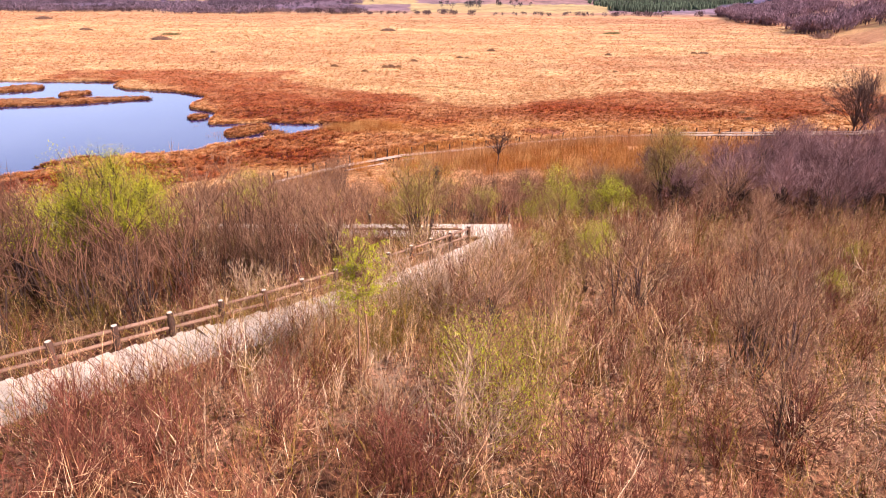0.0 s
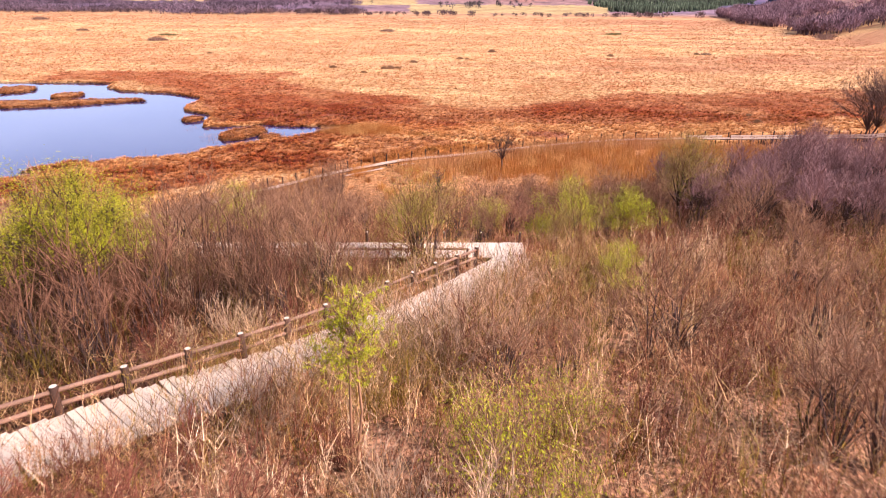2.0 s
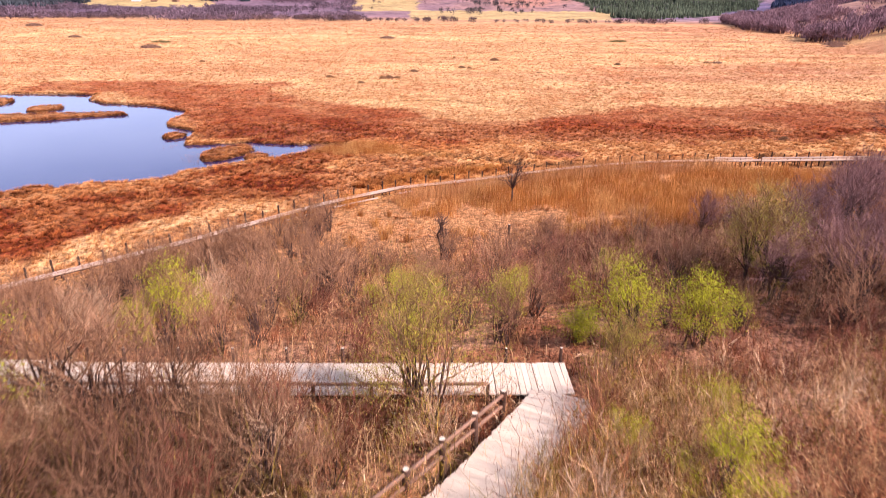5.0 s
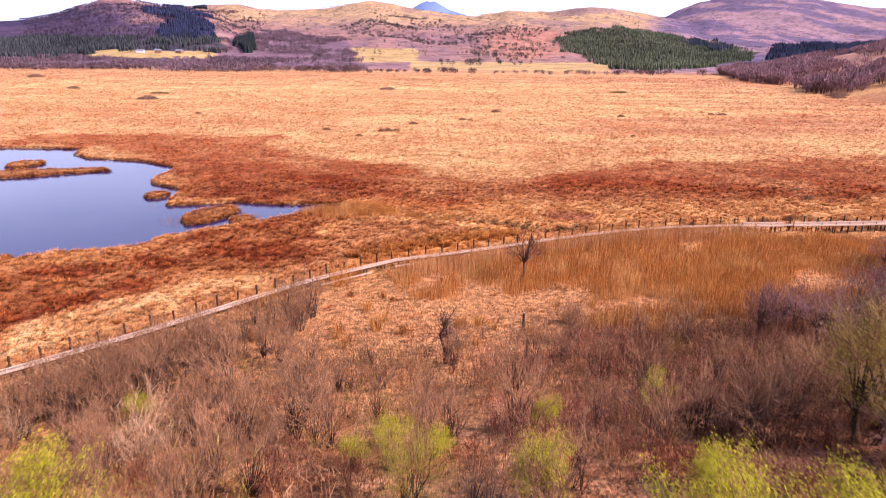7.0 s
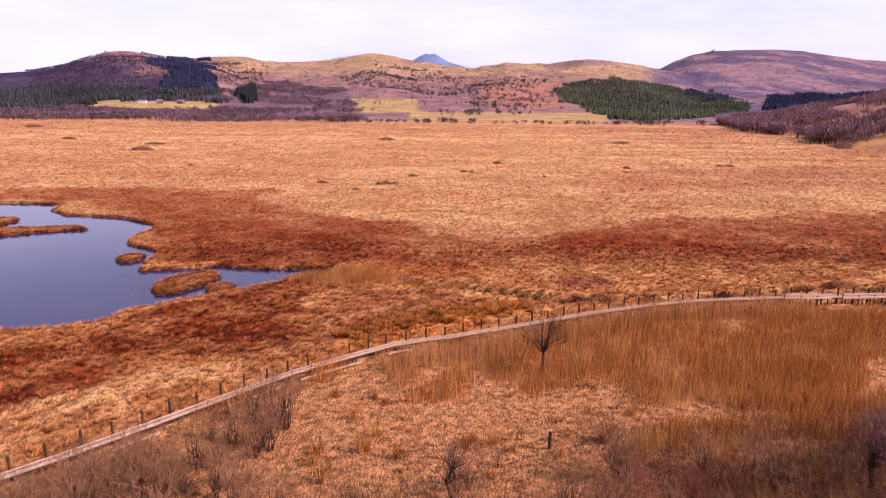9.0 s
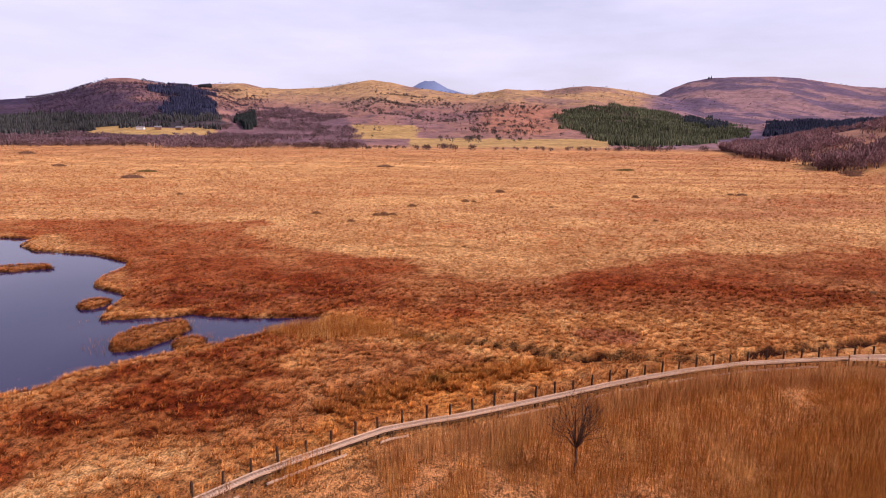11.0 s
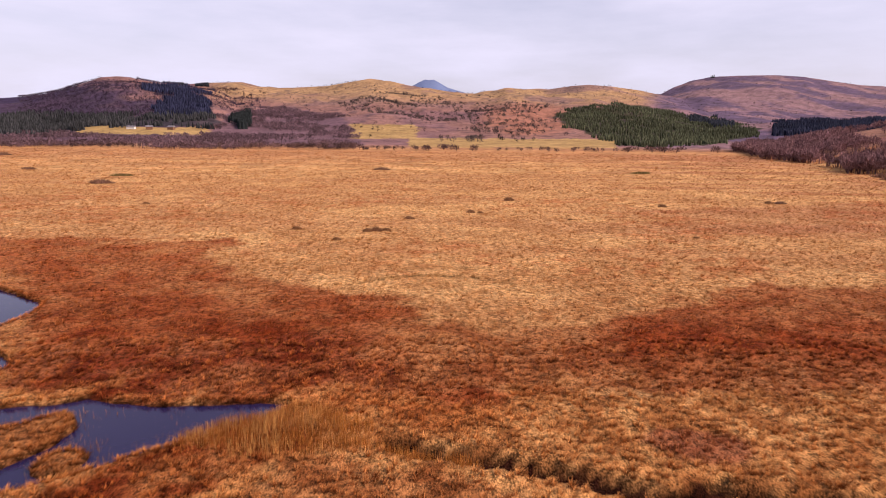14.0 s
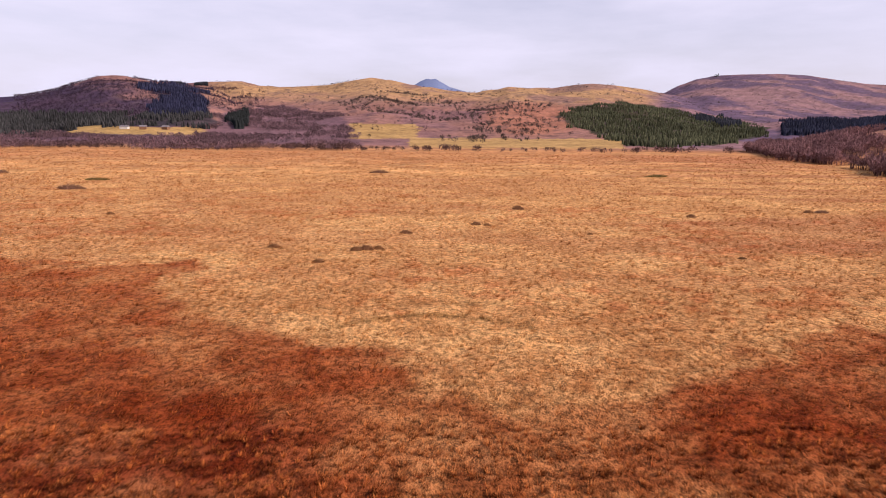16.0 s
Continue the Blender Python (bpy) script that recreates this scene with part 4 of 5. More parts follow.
def floor_z(x, y):
    return float(land(np.array([float(x)]), np.array([float(y)]))[0])


placed = set()


def plant(ob, x, y, size=1.0, turn=None, sink=0.05):
    r = random.Random(int(x * 37 + y * 101))
    turn = r.uniform(0, 6.283) if turn is None else turn
    m = Matrix.LocRotScale((x, y, floor_z(x, y) - sink), Euler((r.uniform(-0.05, 0.05), r.uniform(-0.05, 0.05), turn)), None)
    if ob.name not in placed:
        placed.add(ob.name)
        ob.matrix_basis = m @ Matrix.Diagonal((size, size, size, 1))
        return ob
    made = copy_thing(ob, m)
    made.scale = (size, size, size * r.uniform(0.9, 1.1))
    return made


# the ones that stand out
plant(LONE, 9.6, 103.6, 1.2)
plant(DEAD, 1.2, 81.6, 1.0, turn=0.0)
plant(BIG, 75.5, 129.5, 1.3)
plant(DARKS[2], 78.5, 126.5, 1.2)
plant(DARKS[0], 82.5, 129.0, 1.5)
plant(OLIVES[0], 0.0, 49.2, 1.15)
plant(OLIVES[1], 18.9, 65.5, 1.3)
plant(OLIVES[0], -0.6, 61.0, 0.8)
plant(GREEN_TREE, -13.4, 44.8, 0.9)
plant(SAPLING, -1.4, 33.6, 0.93)
# fan-shaped bare shrubs beside the landing, darkest at the foot
for k, (x, y, s) in enumerate(((-5.6, 48.6, 1.2), (-7.4, 49.2, 1.35), (-9.2, 48.2, 1.5), (-10.8, 49.3, 1.4), (-12.4, 48.4, 1.5), (-14.6, 49.0, 1.5), (-16.6, 48.0, 1.5), (-4.4, 46.0, 1.0))):
    plant(GREY[k % 4], x, y, s)
for k, (x, y, s) in enumerate(((-8.2, 45.4, 1.1), (-10.2, 43.8, 1.2), (-12.0, 42.0, 1.2), (-9.2, 41.2, 1.05), (-6.6, 44.2, 1.0), (-14.2, 40.2, 1.2), (-11.6, 38.6, 1.1), (-9.6, 38.4, 0.9), (-13.4, 36.2, 1.1), (-7.6, 42.0, 0.95), (-16.2, 37.6, 1.2), (-5.2, 42.6, 0.8))):
    plant(DUSK[k % 3], x, y, s)
for k, (x, y, s) in enumerate(((-2.0, 36.4, 1.15), (-1.0, 37.2, 1.25), (0.2, 38.2, 1.3), (1.2, 39.6, 1.25), (2.2, 41.2, 1.15), (3.2, 42.6, 1.05), (4.2, 44.6, 0.9), (5.0, 46.4, 0.75), (-3.6, 34.4, 0.8), (1.0, 37.4, 1.1), (2.4, 38.8, 1.0))):
    plant(PALES[k % 3], x, y, s)
plant(GREY[1], -4.2, 49.0, 0.85)
for k, (x, y, s) in enumerate(((-4.6, 33.0, 0.95), (-6.0, 31.6, 0.95), (-7.4, 30.4, 1.0), (-8.8, 29.0, 1.0), (-10.4, 27.8, 1.0), (-6.6, 29.4, 1.1), (-9.6, 26.8, 1.1))):
    plant(RED[k % 3], x, y, s)
# shrubs in young leaf
for k, (x, y, s) in enumerate(((8.4, 56.2, 1.2), (11.6, 56.4, 1.15), (6.6, 57.0, 0.8), (7.8, 45.4, 0.8), (5.6, 46.9, 0.6), (9.2, 49.4, 0.7), (-1.5, 65.0, 0.75), (-3.0, 64.6, 0.55), (0.4, 65.8, 0.6), (-11.4, 58.1, 1.1), (4.2, 61.5, 1.0), (10.5, 61.8, 0.8), (14.5, 58.7, 0.55), (-17.3, 75.7, 0.75), (-17.6, 66.5, 0.75), (16.2, 40.5, 0.45), (5.8, 68.9, 0.7), (-1.0, 57.9, 0.7), (12.0, 71.6, 0.6), (20.6, 46.0, 0.5))):
    plant(GREEN[(k * 2 + 2) % 3], x, y, s)
plant(OLIVES[0], 7.3, 52.4, 0.62)
plant(SPARSE, 1.8, 31.0, 1.1)
plant(SPARSE, 2.6, 30.2, 0.8)
plant(SPARSE, 2.0, 33.3, 1.0)
plant(SPARSE, 3.6, 34.6, 0.9)
plant(PALES[1], -0.4, 31.0, 0.85)
for k, (x, y, s) in enumerate(((-12.5, 71.1, 1.25), (-10.7, 73.6, 1.2), (-15.1, 68.2, 1.2), (-5.0, 68.4, 1.0), (-7.4, 66.8, 0.9), (0, 66.7, 1.0), (10.3, 77.0, 1.0), (12.0, 73.3, 1.05), (17.8, 69.1, 1.35), (-14, 65.3, 1.0), (-13.6, 77.7, 0.95), (-6.5, 63.3, 0.95), (4.3, 62.7, 1.0), (4.0, 61.0, 0.9), (9.9, 34.6, 1.1), (7.9, 39.8, 1.15), (12.7, 39.4, 1.3), (10.1, 33.6, 1.25), (-6.4, 42.9, 0.95), (5.9, 49.3, 0.6), (-14.8, 86.5, 0.9), (1.4, 83.9, 0.8), (10.7, 84.3, 0.8), (11.5, 90.2, 0.6), (4.1, 87.7, 0.5), (16.5, 74.0, 1.1), (20.5, 72.0, 1.2), (14.8, 66.6, 1.15))):
    plant(GREY[k % 4], x, y, s)

DECKS = np.array([p[:2] for p in along(UPPER, 0.5) + along(LANDING, 0.5)])


def clear_of_decks(x, y, gap):
    return np.min(np.hypot(DECKS[:, 0] - x, DECKS[:, 1] - y)) > gap


rs = random.Random(5)
spots = []


def thicket(label, kinds, places):
    """Shrubs grown into one another, which nobody could tell apart."""
    Vs, Fs, which, at = [], [], [], 0
    for k, x, y, s in places:
        turn = Matrix.Rotation(rs.uniform(0, 6.283), 3, "Z")
        for j, child in enumerate(kinds[k].children):
            me = child.data
            v = np.empty(len(me.vertices) * 3, np.float32)
            me.vertices.foreach_get("co", v)
            v = v.reshape(-1, 3) @ np.array(turn.transposed()) * s + np.array([x, y, floor_z(x, y) - 0.05])
            for p in (np.array([q.vertices[:] for q in me.polygons]),):
                if p.shape[1] == 4:
                    p = np.concatenate([p[:, :3], p[:, [0, 2, 3]]])
                Fs.append(p + at)
                which.append(np.full(len(p), j, np.int32))
            Vs.append(v)
            at += len(v)
    me = fill("thicket", np.concatenate(Vs), np.concatenate(Fs), kinds[0].children[0].data.materials[0])
    me.materials.append(kinds[0].children[1].data.materials[0])
    me.polygons.foreach_set("material_index", np.concatenate(which))
    tagged(new("thicket", me), label, "shrubs", "brush", kind="stuff")


def scatter(kinds, count, box, smin, smax, gap=0.9, deck=1.5, tries=6000, want=None, join=""):
    x0, x1, y0, y1 = box
    grown = []
    done = 0
    for _ in range(tries):
        if done >= count:
            break
        x, y = rs.uniform(x0, x1), rs.uniform(y0, y1)
        if abs(x) > 9 + 0.86 * (y - 12) or not clear_of_decks(x, y, deck) or any(abs(x - p) + abs(y - q) < gap for p, q in spots):
            continue
        if want and not want(x, y):
            continue
        spots.append((x, y))
        if join:
            grown.append((rs.randrange(len(kinds)), x, y, rs.uniform(smin, smax)))
        else:
            plant(rs.choice(kinds), x, y, rs.uniform(smin, smax))
        done += 1
    if join:
        thicket(join, kinds, grown)


slope_foot = lambda x, y: np.interp(x, FOOT_X, FOOT_Y) - y
scatter(RED, 22, (-13, -2, 20, 31), 0.9, 1.25, 0.8, join="dense red-brown bare shrubs grown together beside the boardwalk")
scatter(RED, 40, (-12, 26, 21, 48), 0.8, 1.15, 1.1, join="red-brown bare shrubs grown together on the slope")
scatter(GREY, 20, (-4, 26, 22, 50), 0.6, 0.9, 1.2)
scatter(PALES, 20, (-14, 22, 22, 48), 0.65, 1.0, 1.2, want=lambda x, y: x > -2 or y > 37, join="bleached bare shrubs scattered through the red brush")
scatter(DUSK, 34, (-30, -6.5, 36, 49.6), 0.7, 1.05, 1.1)
scatter(PALES, 8, (-32, -3, 42, 49.6), 0.7, 1.0, 1.2, join="bleached bare shrubs beside the landing")
scatter(PALES, 20, (-50, -6, 53, 74), 0.95, 1.35, 1.6)
scatter(GREY, 46, (-44, -6, 53, 84), 0.9, 1.25, 2.4, want=lambda x, y: slope_foot(x, y) > 14)
scatter(RED, 20, (-24, 20, 54, 84), 0.6, 1.0, 1.8, want=lambda x, y: slope_foot(x, y) > 22)
scatter(GREY, 40, (-10, 26, 54, 86), 0.7, 1.1, 2.5, want=lambda x, y: slope_foot(x, y) > 25)
scatter(DARKS, 54, (19, 50, 55, 84), 0.7, 1.0, 2.2, want=lambda x, y: slope_foot(x, y) > 33)
scatter(DARKS, 74, (32, 95, 60, 120), 0.75, 1.15, 2.4, want=lambda x, y: slope_foot(x, y) > (33 if x < 45 else 16))
scatter(RED, 22, (15, 46, 34, 64), 0.8, 1.2, 1.4, join="red-brown bare shrubs in front of the dark trees")
scatter(GREY, 84, (-46, -10.5, 60, 97), 0.9, 1.25, 1.3, want=lambda x, y: 7 < slope_foot(x, y) < 17, join="grey-brown bare shrubs above the moor boardwalk")
scatter(GREY, 14, (14, 40, 40, 72), 0.8, 1.1, 1.6)

# ---- grass, reeds and brush that nobody could count ----
def stalks(seed, count, box, hmin, hmax, width, palette, lean=0.35, want=None, wedge=True, deck=1.15, even=0.0):
    r = np.random.RandomState(seed)
    x0, x1, y0, y1 = box
    x, y = r.uniform(x0, x1, count), r.uniform(y0, y1, count)
    if wedge:
        ok = np.abs(x) < 9 + 0.86 * (y - 12)
        x, y = x[ok], y[ok]
    if want is not None:
        ok = want(x, y, r)
        x, y = x[ok], y[ok]
    if deck:
        ok = np.ones(len(x), bool)
        for px, py in DECKS:
            ok &= np.hypot(x - px, y - py) > deck
        x, y = x[ok], y[ok]
    n = len(x)
    h = r.uniform(hmin, hmax, n) * (0.6 + 0.35 * even + (0.7 - 0.6 * even) * patchy(x, y, 2.5, seed))
    a = r.uniform(0, 6.283, n)
    tilt = np.abs(r.normal(0, lean, n))
    base = np.stack([x, y, land(x, y) - 0.03], 1)
    tip = np.stack([np.cos(a) * tilt * h, np.sin(a) * tilt * h, h], 1)
    V, F = blades(base, tip, width * r.uniform(0.6, 1.5, n), r.uniform(-0.9, 0.9, n))
    which = np.clip(rough_noise(x, y, 3.5, seed + 3) * 0.75 + r.uniform(0, 0.25, n), 0, 0.999) * len(palette)
    pick = np.array(palette)[which.astype(int)]
    pick = pick * WARM * (1 - 0.4 * deep_red(x, y))[:, None]
    return V, F, np.repeat(pick, 5, 0)


def brushwood(seed, count, box, hmin, hmax, stems, twigs, width, palette, want=None, deck=1.05):
    """Tangled bare brush: clumps of leaning stems with side twigs."""
    r = np.random.RandomState(seed)
    x, y = r.uniform(box[0], box[1], count), r.uniform(box[2], box[3], count)
    ok = np.abs(x) < 9 + 0.86 * (y - 12)
    if want is not None:
        ok &= want(x, y, r)
    for px, py in DECKS:
        ok &= np.hypot(x - px, y - py) > deck
    x, y = x[ok], y[ok]
    n = len(x)
    which = np.clip(rough_noise(x, y, 4.0, seed + 3) * 1.5 - 0.45 + r.uniform(0, 0.4, n), 0, 0.999) * len(palette)
    tint = np.array(palette)[which.astype(int)] * r.uniform(0.8, 1.25, (n, 1))
    tint = tint * np.clip(1 - 0.6 * deep_red(x, y), 0.2, 1)[:, None] * WARM
    h = r.uniform(hmin, hmax, n) * (0.7 + 0.6 * patchy(x, y, 4.0, seed))
    m = n * stems
    foot = np.repeat(np.stack([x, y, land(x, y) - 0.05], 1), stems, 0) + np.concatenate([r.normal(0, 0.16, (m, 2)), np.zeros((m, 1))], 1)
    hs = np.repeat(h, stems) * r.uniform(0.5, 1.1, m)
    a, t = r.uniform(0, 6.283, m), np.abs(r.normal(0, 0.42, m))
    lean = np.stack([np.cos(a) * t, np.sin(a) * t, np.ones(m)], 1) * hs[:, None]
    # each stem is bent three times on its way up
    knots = [foot]
    for k, f in enumerate((0.34, 0.67, 1.0)):
        knots.append(foot + lean * f + r.normal(0, 0.085, (m, 3)) * hs[:, None] * (1.0 if k else 0.6))
    face = r.uniform(-1.1, 1.1, m)
    side = np.stack([np.cos(face), np.sin(face), np.zeros(m)], 1) * (width * r.uniform(0.6, 1.5, m) / 2)[:, None]
    V = np.stack([knots[0] - side, knots[0] + side, knots[1] + side * 0.85, knots[1] - side * 0.85, knots[2] + side * 0.65, knots[2] - side * 0.65, knots[3]], 1).reshape(-1, 3)
    F = np.array([[0, 1, 2], [0, 2, 3], [3, 2, 4], [3, 4, 5], [5, 4, 6]])
    F = (F[None] + (np.arange(m) * 7)[:, None, None]).reshape(-1, 3)
    # side twigs, and finer ones forking off them
    K = np.stack(knots, 1)
    at = r.uniform(0.8, 2.95, (m, twigs))
    lo = np.floor(at).astype(int)
    row = np.arange(m)[:, None]
    f2 = K[row, lo] + (K[row, lo + 1] - K[row, lo]) * (at - lo)[..., None]
    d2 = lean[:, None] / hs[:, None, None] * 0.35 + r.normal(0, 0.75, (m, twigs, 3)) + np.array([0, 0, 0.25])
    d2 = d2 * (hs[:, None, None] * r.uniform(0.10, 0.30, (m, twigs, 1)))
    half = twigs // 2
    f3 = f2[:, :half] + d2[:, :half] * r.uniform(0.3, 0.7, (m, half, 1))
    d3 = (d2[:, :half] * 0.4 + r.normal(0, 0.10, (m, half, 3)) * hs[:, None, None])
    f2, d2 = np.concatenate([f2, f3], 1), np.concatenate([d2, d3], 1)
    every = twigs + half
    V2, F2 = spikes(f2.reshape(-1, 3), d2.reshape(-1, 3), width * 0.7 * r.uniform(0.6, 1.4, m * every), r.uniform(-1.2, 1.2, m * every))
    c1 = np.repeat(tint, stems, 0) * r.uniform(0.40, 1.75, (m, 1))
    c2 = np.repeat(tint * 1.1, stems * every, 0) * r.uniform(0.45, 1.7, (m * every, 1))
    return np.concatenate([V, V2]), np.concatenate([F, F2 + len(V)]), np.concatenate([np.repeat(c1, 7, 0), np.repeat(c2, 3, 0)])


def beside_walk(x, y):
    """Close to the downhill side of the upper boardwalk."""
    line = offset(UPPER, -1.0)
    xs = np.interp(y, [p[1] for p in line], [p[0] for p in line])
    return (x > xs) & (x < xs + 1.1)


STRAWS = [(0.46, 0.25, 0.11), (0.38, 0.19, 0.085), (0.28, 0.125, 0.06), (0.44, 0.215, 0.085), (0.52, 0.31, 0.15)]
BRUSH = [(0.13, 0.036, 0.014), (0.20, 0.070, 0.029), (0.32, 0.155, 0.061), (0.15, 0.050, 0.022), (0.40, 0.240, 0.104), (0.20, 0.130, 0.018), (0.30, 0.140, 0.058), (0.15, 0.055, 0.026)]
MAUVE = [(0.18, 0.088, 0.048), (0.24, 0.125, 0.062), (0.30, 0.170, 0.084), (0.15, 0.068, 0.037), (0.24, 0.165, 0.035), (0.34, 0.205, 0.099)]
for seed, count, box, hmin, hmax, st, tw, width, pal, lab, want in (
        (1, 7000, (-34, 40, 19, 53), 1.1, 2.2, 6, 8, 0.015, BRUSH, "dense tangled red-brown brush covering the slope", None),
        (2, 1000, (-50, 0, 34, 84), 1.2, 2.3, 6, 9, 0.026, MAUVE, "tall mauve-grey bare brush on the slope", lambda x, y, r: (np.interp(x, FOOT_X, FOOT_Y) - y > 15) & ((y > 53) | (x < -0.75 * (50 - y)))),
        (3, 3400, (-40, 60, 53, 98), 0.5, 1.4, 5, 7, 0.021, BRUSH[:4], "dry brush thinning out towards the moor", lambda x, y, r: r.uniform(0, 1, len(x)) < step(16, 40, np.interp(x, FOOT_X, FOOT_Y) - y)),
        (5, 2600, (-30, 36, 19, 52), 1.2, 2.2, 3, 11, 0.014, [(0.52, 0.33, 0.175), (0.42, 0.235, 0.115), (0.60, 0.41, 0.23)], "bleached twigs standing out of the brush", lambda x, y, r: deep_red(x, y) < 0.3),
        (6, 700, (-30, -4.5, 43.5, 50.2), 1.6, 2.6, 6, 10, 0.020, MAUVE, "tall bare brush in front of the landing", None),
        (7, 4200, (-14, 6, 29, 50), 1.3, 2.5, 4, 9, 0.015, BRUSH[2:], "brush hanging over the boardwalk's edge", lambda x, y, r: beside_walk(x, y)),
        (8, 3800, (-8, 9, 35, 50), 1.5, 2.4, 4, 11, 0.013, BRUSH[2:7], "tall bare brush standing between the boardwalk and the slope", lambda x, y, r: beside_walk(x - 0.9, y) | beside_walk(x - 1.9, y) | beside_walk(x - 2.9, y)),
        (10, 8000, (-8, 3, 37, 45), 1.1, 1.9, 3, 10, 0.013, BRUSH[2:7], "tall pale brush growing through the log fence", lambda x, y, r: np.abs(x - np.interp(y, [p[1] for p in UPPER_RAIL], [p[0] for p in UPPER_RAIL])) < 0.35),
        (9, 2100, (3, 36, 66, 90), 0.9, 2.0, 5, 10, 0.018, [(0.22, 0.080, 0.050), (0.27, 0.110, 0.070), (0.16, 0.058, 0.038), (0.32, 0.145, 0.085), (0.24, 0.135, 0.030)], "dense red-purple bare brush at the foot of the slope", lambda x, y, r: y < 80.5 + 0.32 * (x - 5) + 9 * (rough_noise(x, y, 6, 9, 2) - 0.5)),
        (4, 2200, (16, 95, 54, 118), 0.9, 1.8, 5, 10, 0.034, [tuple(v * 1.25 for v in c) for c in MAUVE], "dark purple-grey thicket under small trees", lambda x, y, r: np.interp(x, FOOT_X, FOOT_Y) - y > np.where(x < 45, 32, 18))):
    V, F, C = brushwood(seed, count, box, hmin, hmax, st, tw, width, pal, want, 0.93 if seed in (7, 10) else 1.05)
    tagged(new("brush", fill("brush", V, F, M_stalk, C)), lab, "brush", "brush", kind="stuff")
V, F, C = stalks(1, 40000, (-40, 44, 19, 86), 0.2, 0.65, 0.022, STRAWS + BRUSH[1:5], 0.55)
tagged(new("dry_grass", fill("dry_grass", V, F, M_stalk, C)), "dry stalks between the brush", "grass", kind="stuff")

V, F, C = stalks(3, 110000, (-50, 70, 62, 134), 0.18, 0.50, 0.032, [(0.44, 0.245, 0.11), (0.40, 0.20, 0.08), (0.34, 0.155, 0.06), (0.43, 0.215, 0.085), (0.49, 0.285, 0.13)], 0.8, want=lambda x, y, r: (np.interp(x, FOOT_X, FOOT_Y) - y > 1.2) & (np.interp(x, FOOT_X, FOOT_Y) - y < 40))
tagged(new("meadow_grass", fill("meadow_grass", V, F, M_stalk, C)), "short dry straw-coloured meadow grass", "grass", kind="stuff")

# reed beds
REEDS = [(0.43, 0.165, 0.030), (0.48, 0.205, 0.045), (0.31, 0.112, 0.024), (0.54, 0.28, 0.085), (0.38, 0.145, 0.030)]
BED_TREE = [(5.6, 97.3), (8.4, 95.8), (10.3, 98.0), (14.5, 99.5), (15.6, 95.5), (18.5, 94.6), (21.0, 97.3), (25.0, 100.6), (28.6, 104.9), (30.3, 113), (31, 120.5), (24, 119.6), (14, 115.2), (8, 112.6), (3, 110.2), (5.6, 104)]
BED_POND = [(-23.6, 139.4), (-19, 143.5), (-15, 146.8), (-10.7, 146.6), (-2, 139.8), (5.7, 135.7), (4, 134.4), (-4, 136.5), (-12, 137.6), (-18, 136.5)]
BEDS = [BED_TREE, BED_POND,
        [(-1.8, 99), (0.6, 98.0), (3.4, 97.4), (4.2, 101.5), (2, 105)], [(-4, 103), (-2.6, 100.4), (-1, 102), (0, 106), (-4.5, 106.5)], [(-11.8, 103.6), (-9.4, 102.3), (-6, 105), (-7.5, 107.5)],
        [(-18.6, 96.5), (-17.2, 93.4), (-13.6, 97.8), (-12.5, 100.5), (-14.6, 101)], [(22, 97), (27, 94), (34, 98), (42, 106), (38, 114), (31, 112), (29, 105)], [(40, 104), (48, 100), (58, 108), (60, 122), (46, 122)], [(20, 91), (26, 86), (38, 90), (42, 98), (34, 97), (26, 93.5)], [(24, 84), (34, 83), (48, 90), (54, 100), (44, 101), (38, 92)], [(17.5, 98), (22, 94.5), (29, 91.5), (42, 108), (54, 124), (36, 121), (27, 107)], [(12, 88.5), (18, 86.5), (24, 89), (22, 93), (16, 92.5)]]
EDGE = [p for p in LOWER if -9 < p[0] < 45]
STRIP = [p[:2] for p in offset(EDGE, -2.9)] + [p[:2] for p in offset(EDGE, -6.0)][::-1]
BEDS.append(STRIP)
for k, bed in enumerate(BEDS):
    xs_, ys_ = [p[0] for p in bed], [p[1] for p in bed]
    area = (max(xs_) - min(xs_)) * (max(ys_) - min(ys_))
    verge = bed is STRIP
    low, high = (2.0, 2.75) if verge else (0.8, 1.3 if k == 1 else 1.6)
    tints = [(0.42, 0.185, 0.060), (0.36, 0.150, 0.050), (0.47, 0.235, 0.085), (0.40, 0.165, 0.045)] if verge else REEDS
    V, F, C = stalks(60 + k, int(area * 56), (min(xs_), max(xs_), min(ys_), max(ys_)), low, high, 0.017, tints, 0.22, wedge=False, deck=0, even=0.75 if verge else 0.2,
                     want=lambda x, y, r, bed=bed, k=k, verge=verge: (border(x, y, bed) > ((r.uniform(0, 1, len(x)) ** 2) * 1.6 + (rough_noise(x, y, 5, 8, 3) - 0.55) * (5.0 if k < 6 else 2.5)) * (0.35 if verge else 1.0))
                     & ((r.uniform(0, 1, len(x)) < step(-9, 3, x)) | (not verge)))
    tagged(new("reed_bed", fill("reed_bed", V, F, M_reed, C)), "bed of tall dry orange-brown reeds" if k != 1 else "orange-brown reeds standing at the pond's tip", "reeds", "reed beds", kind="stuff")

V, F, C = stalks(81, 2600, (-50, -22, 126, 146), 0.7, 1.3, 0.02, REEDS, 0.12, wedge=False, deck=0, want=lambda x, y, r: (shore(x, y) < -0.2) & (shore(x, y) > -3.5) & (rough_noise(x, y, 4, 6) > 0.45))
tagged(new("water_reeds", fill("water_reeds", V, F, M_reed, C)), "thin sparse reeds standing in the pond's shallows", "reeds", "reed beds", kind="stuff")

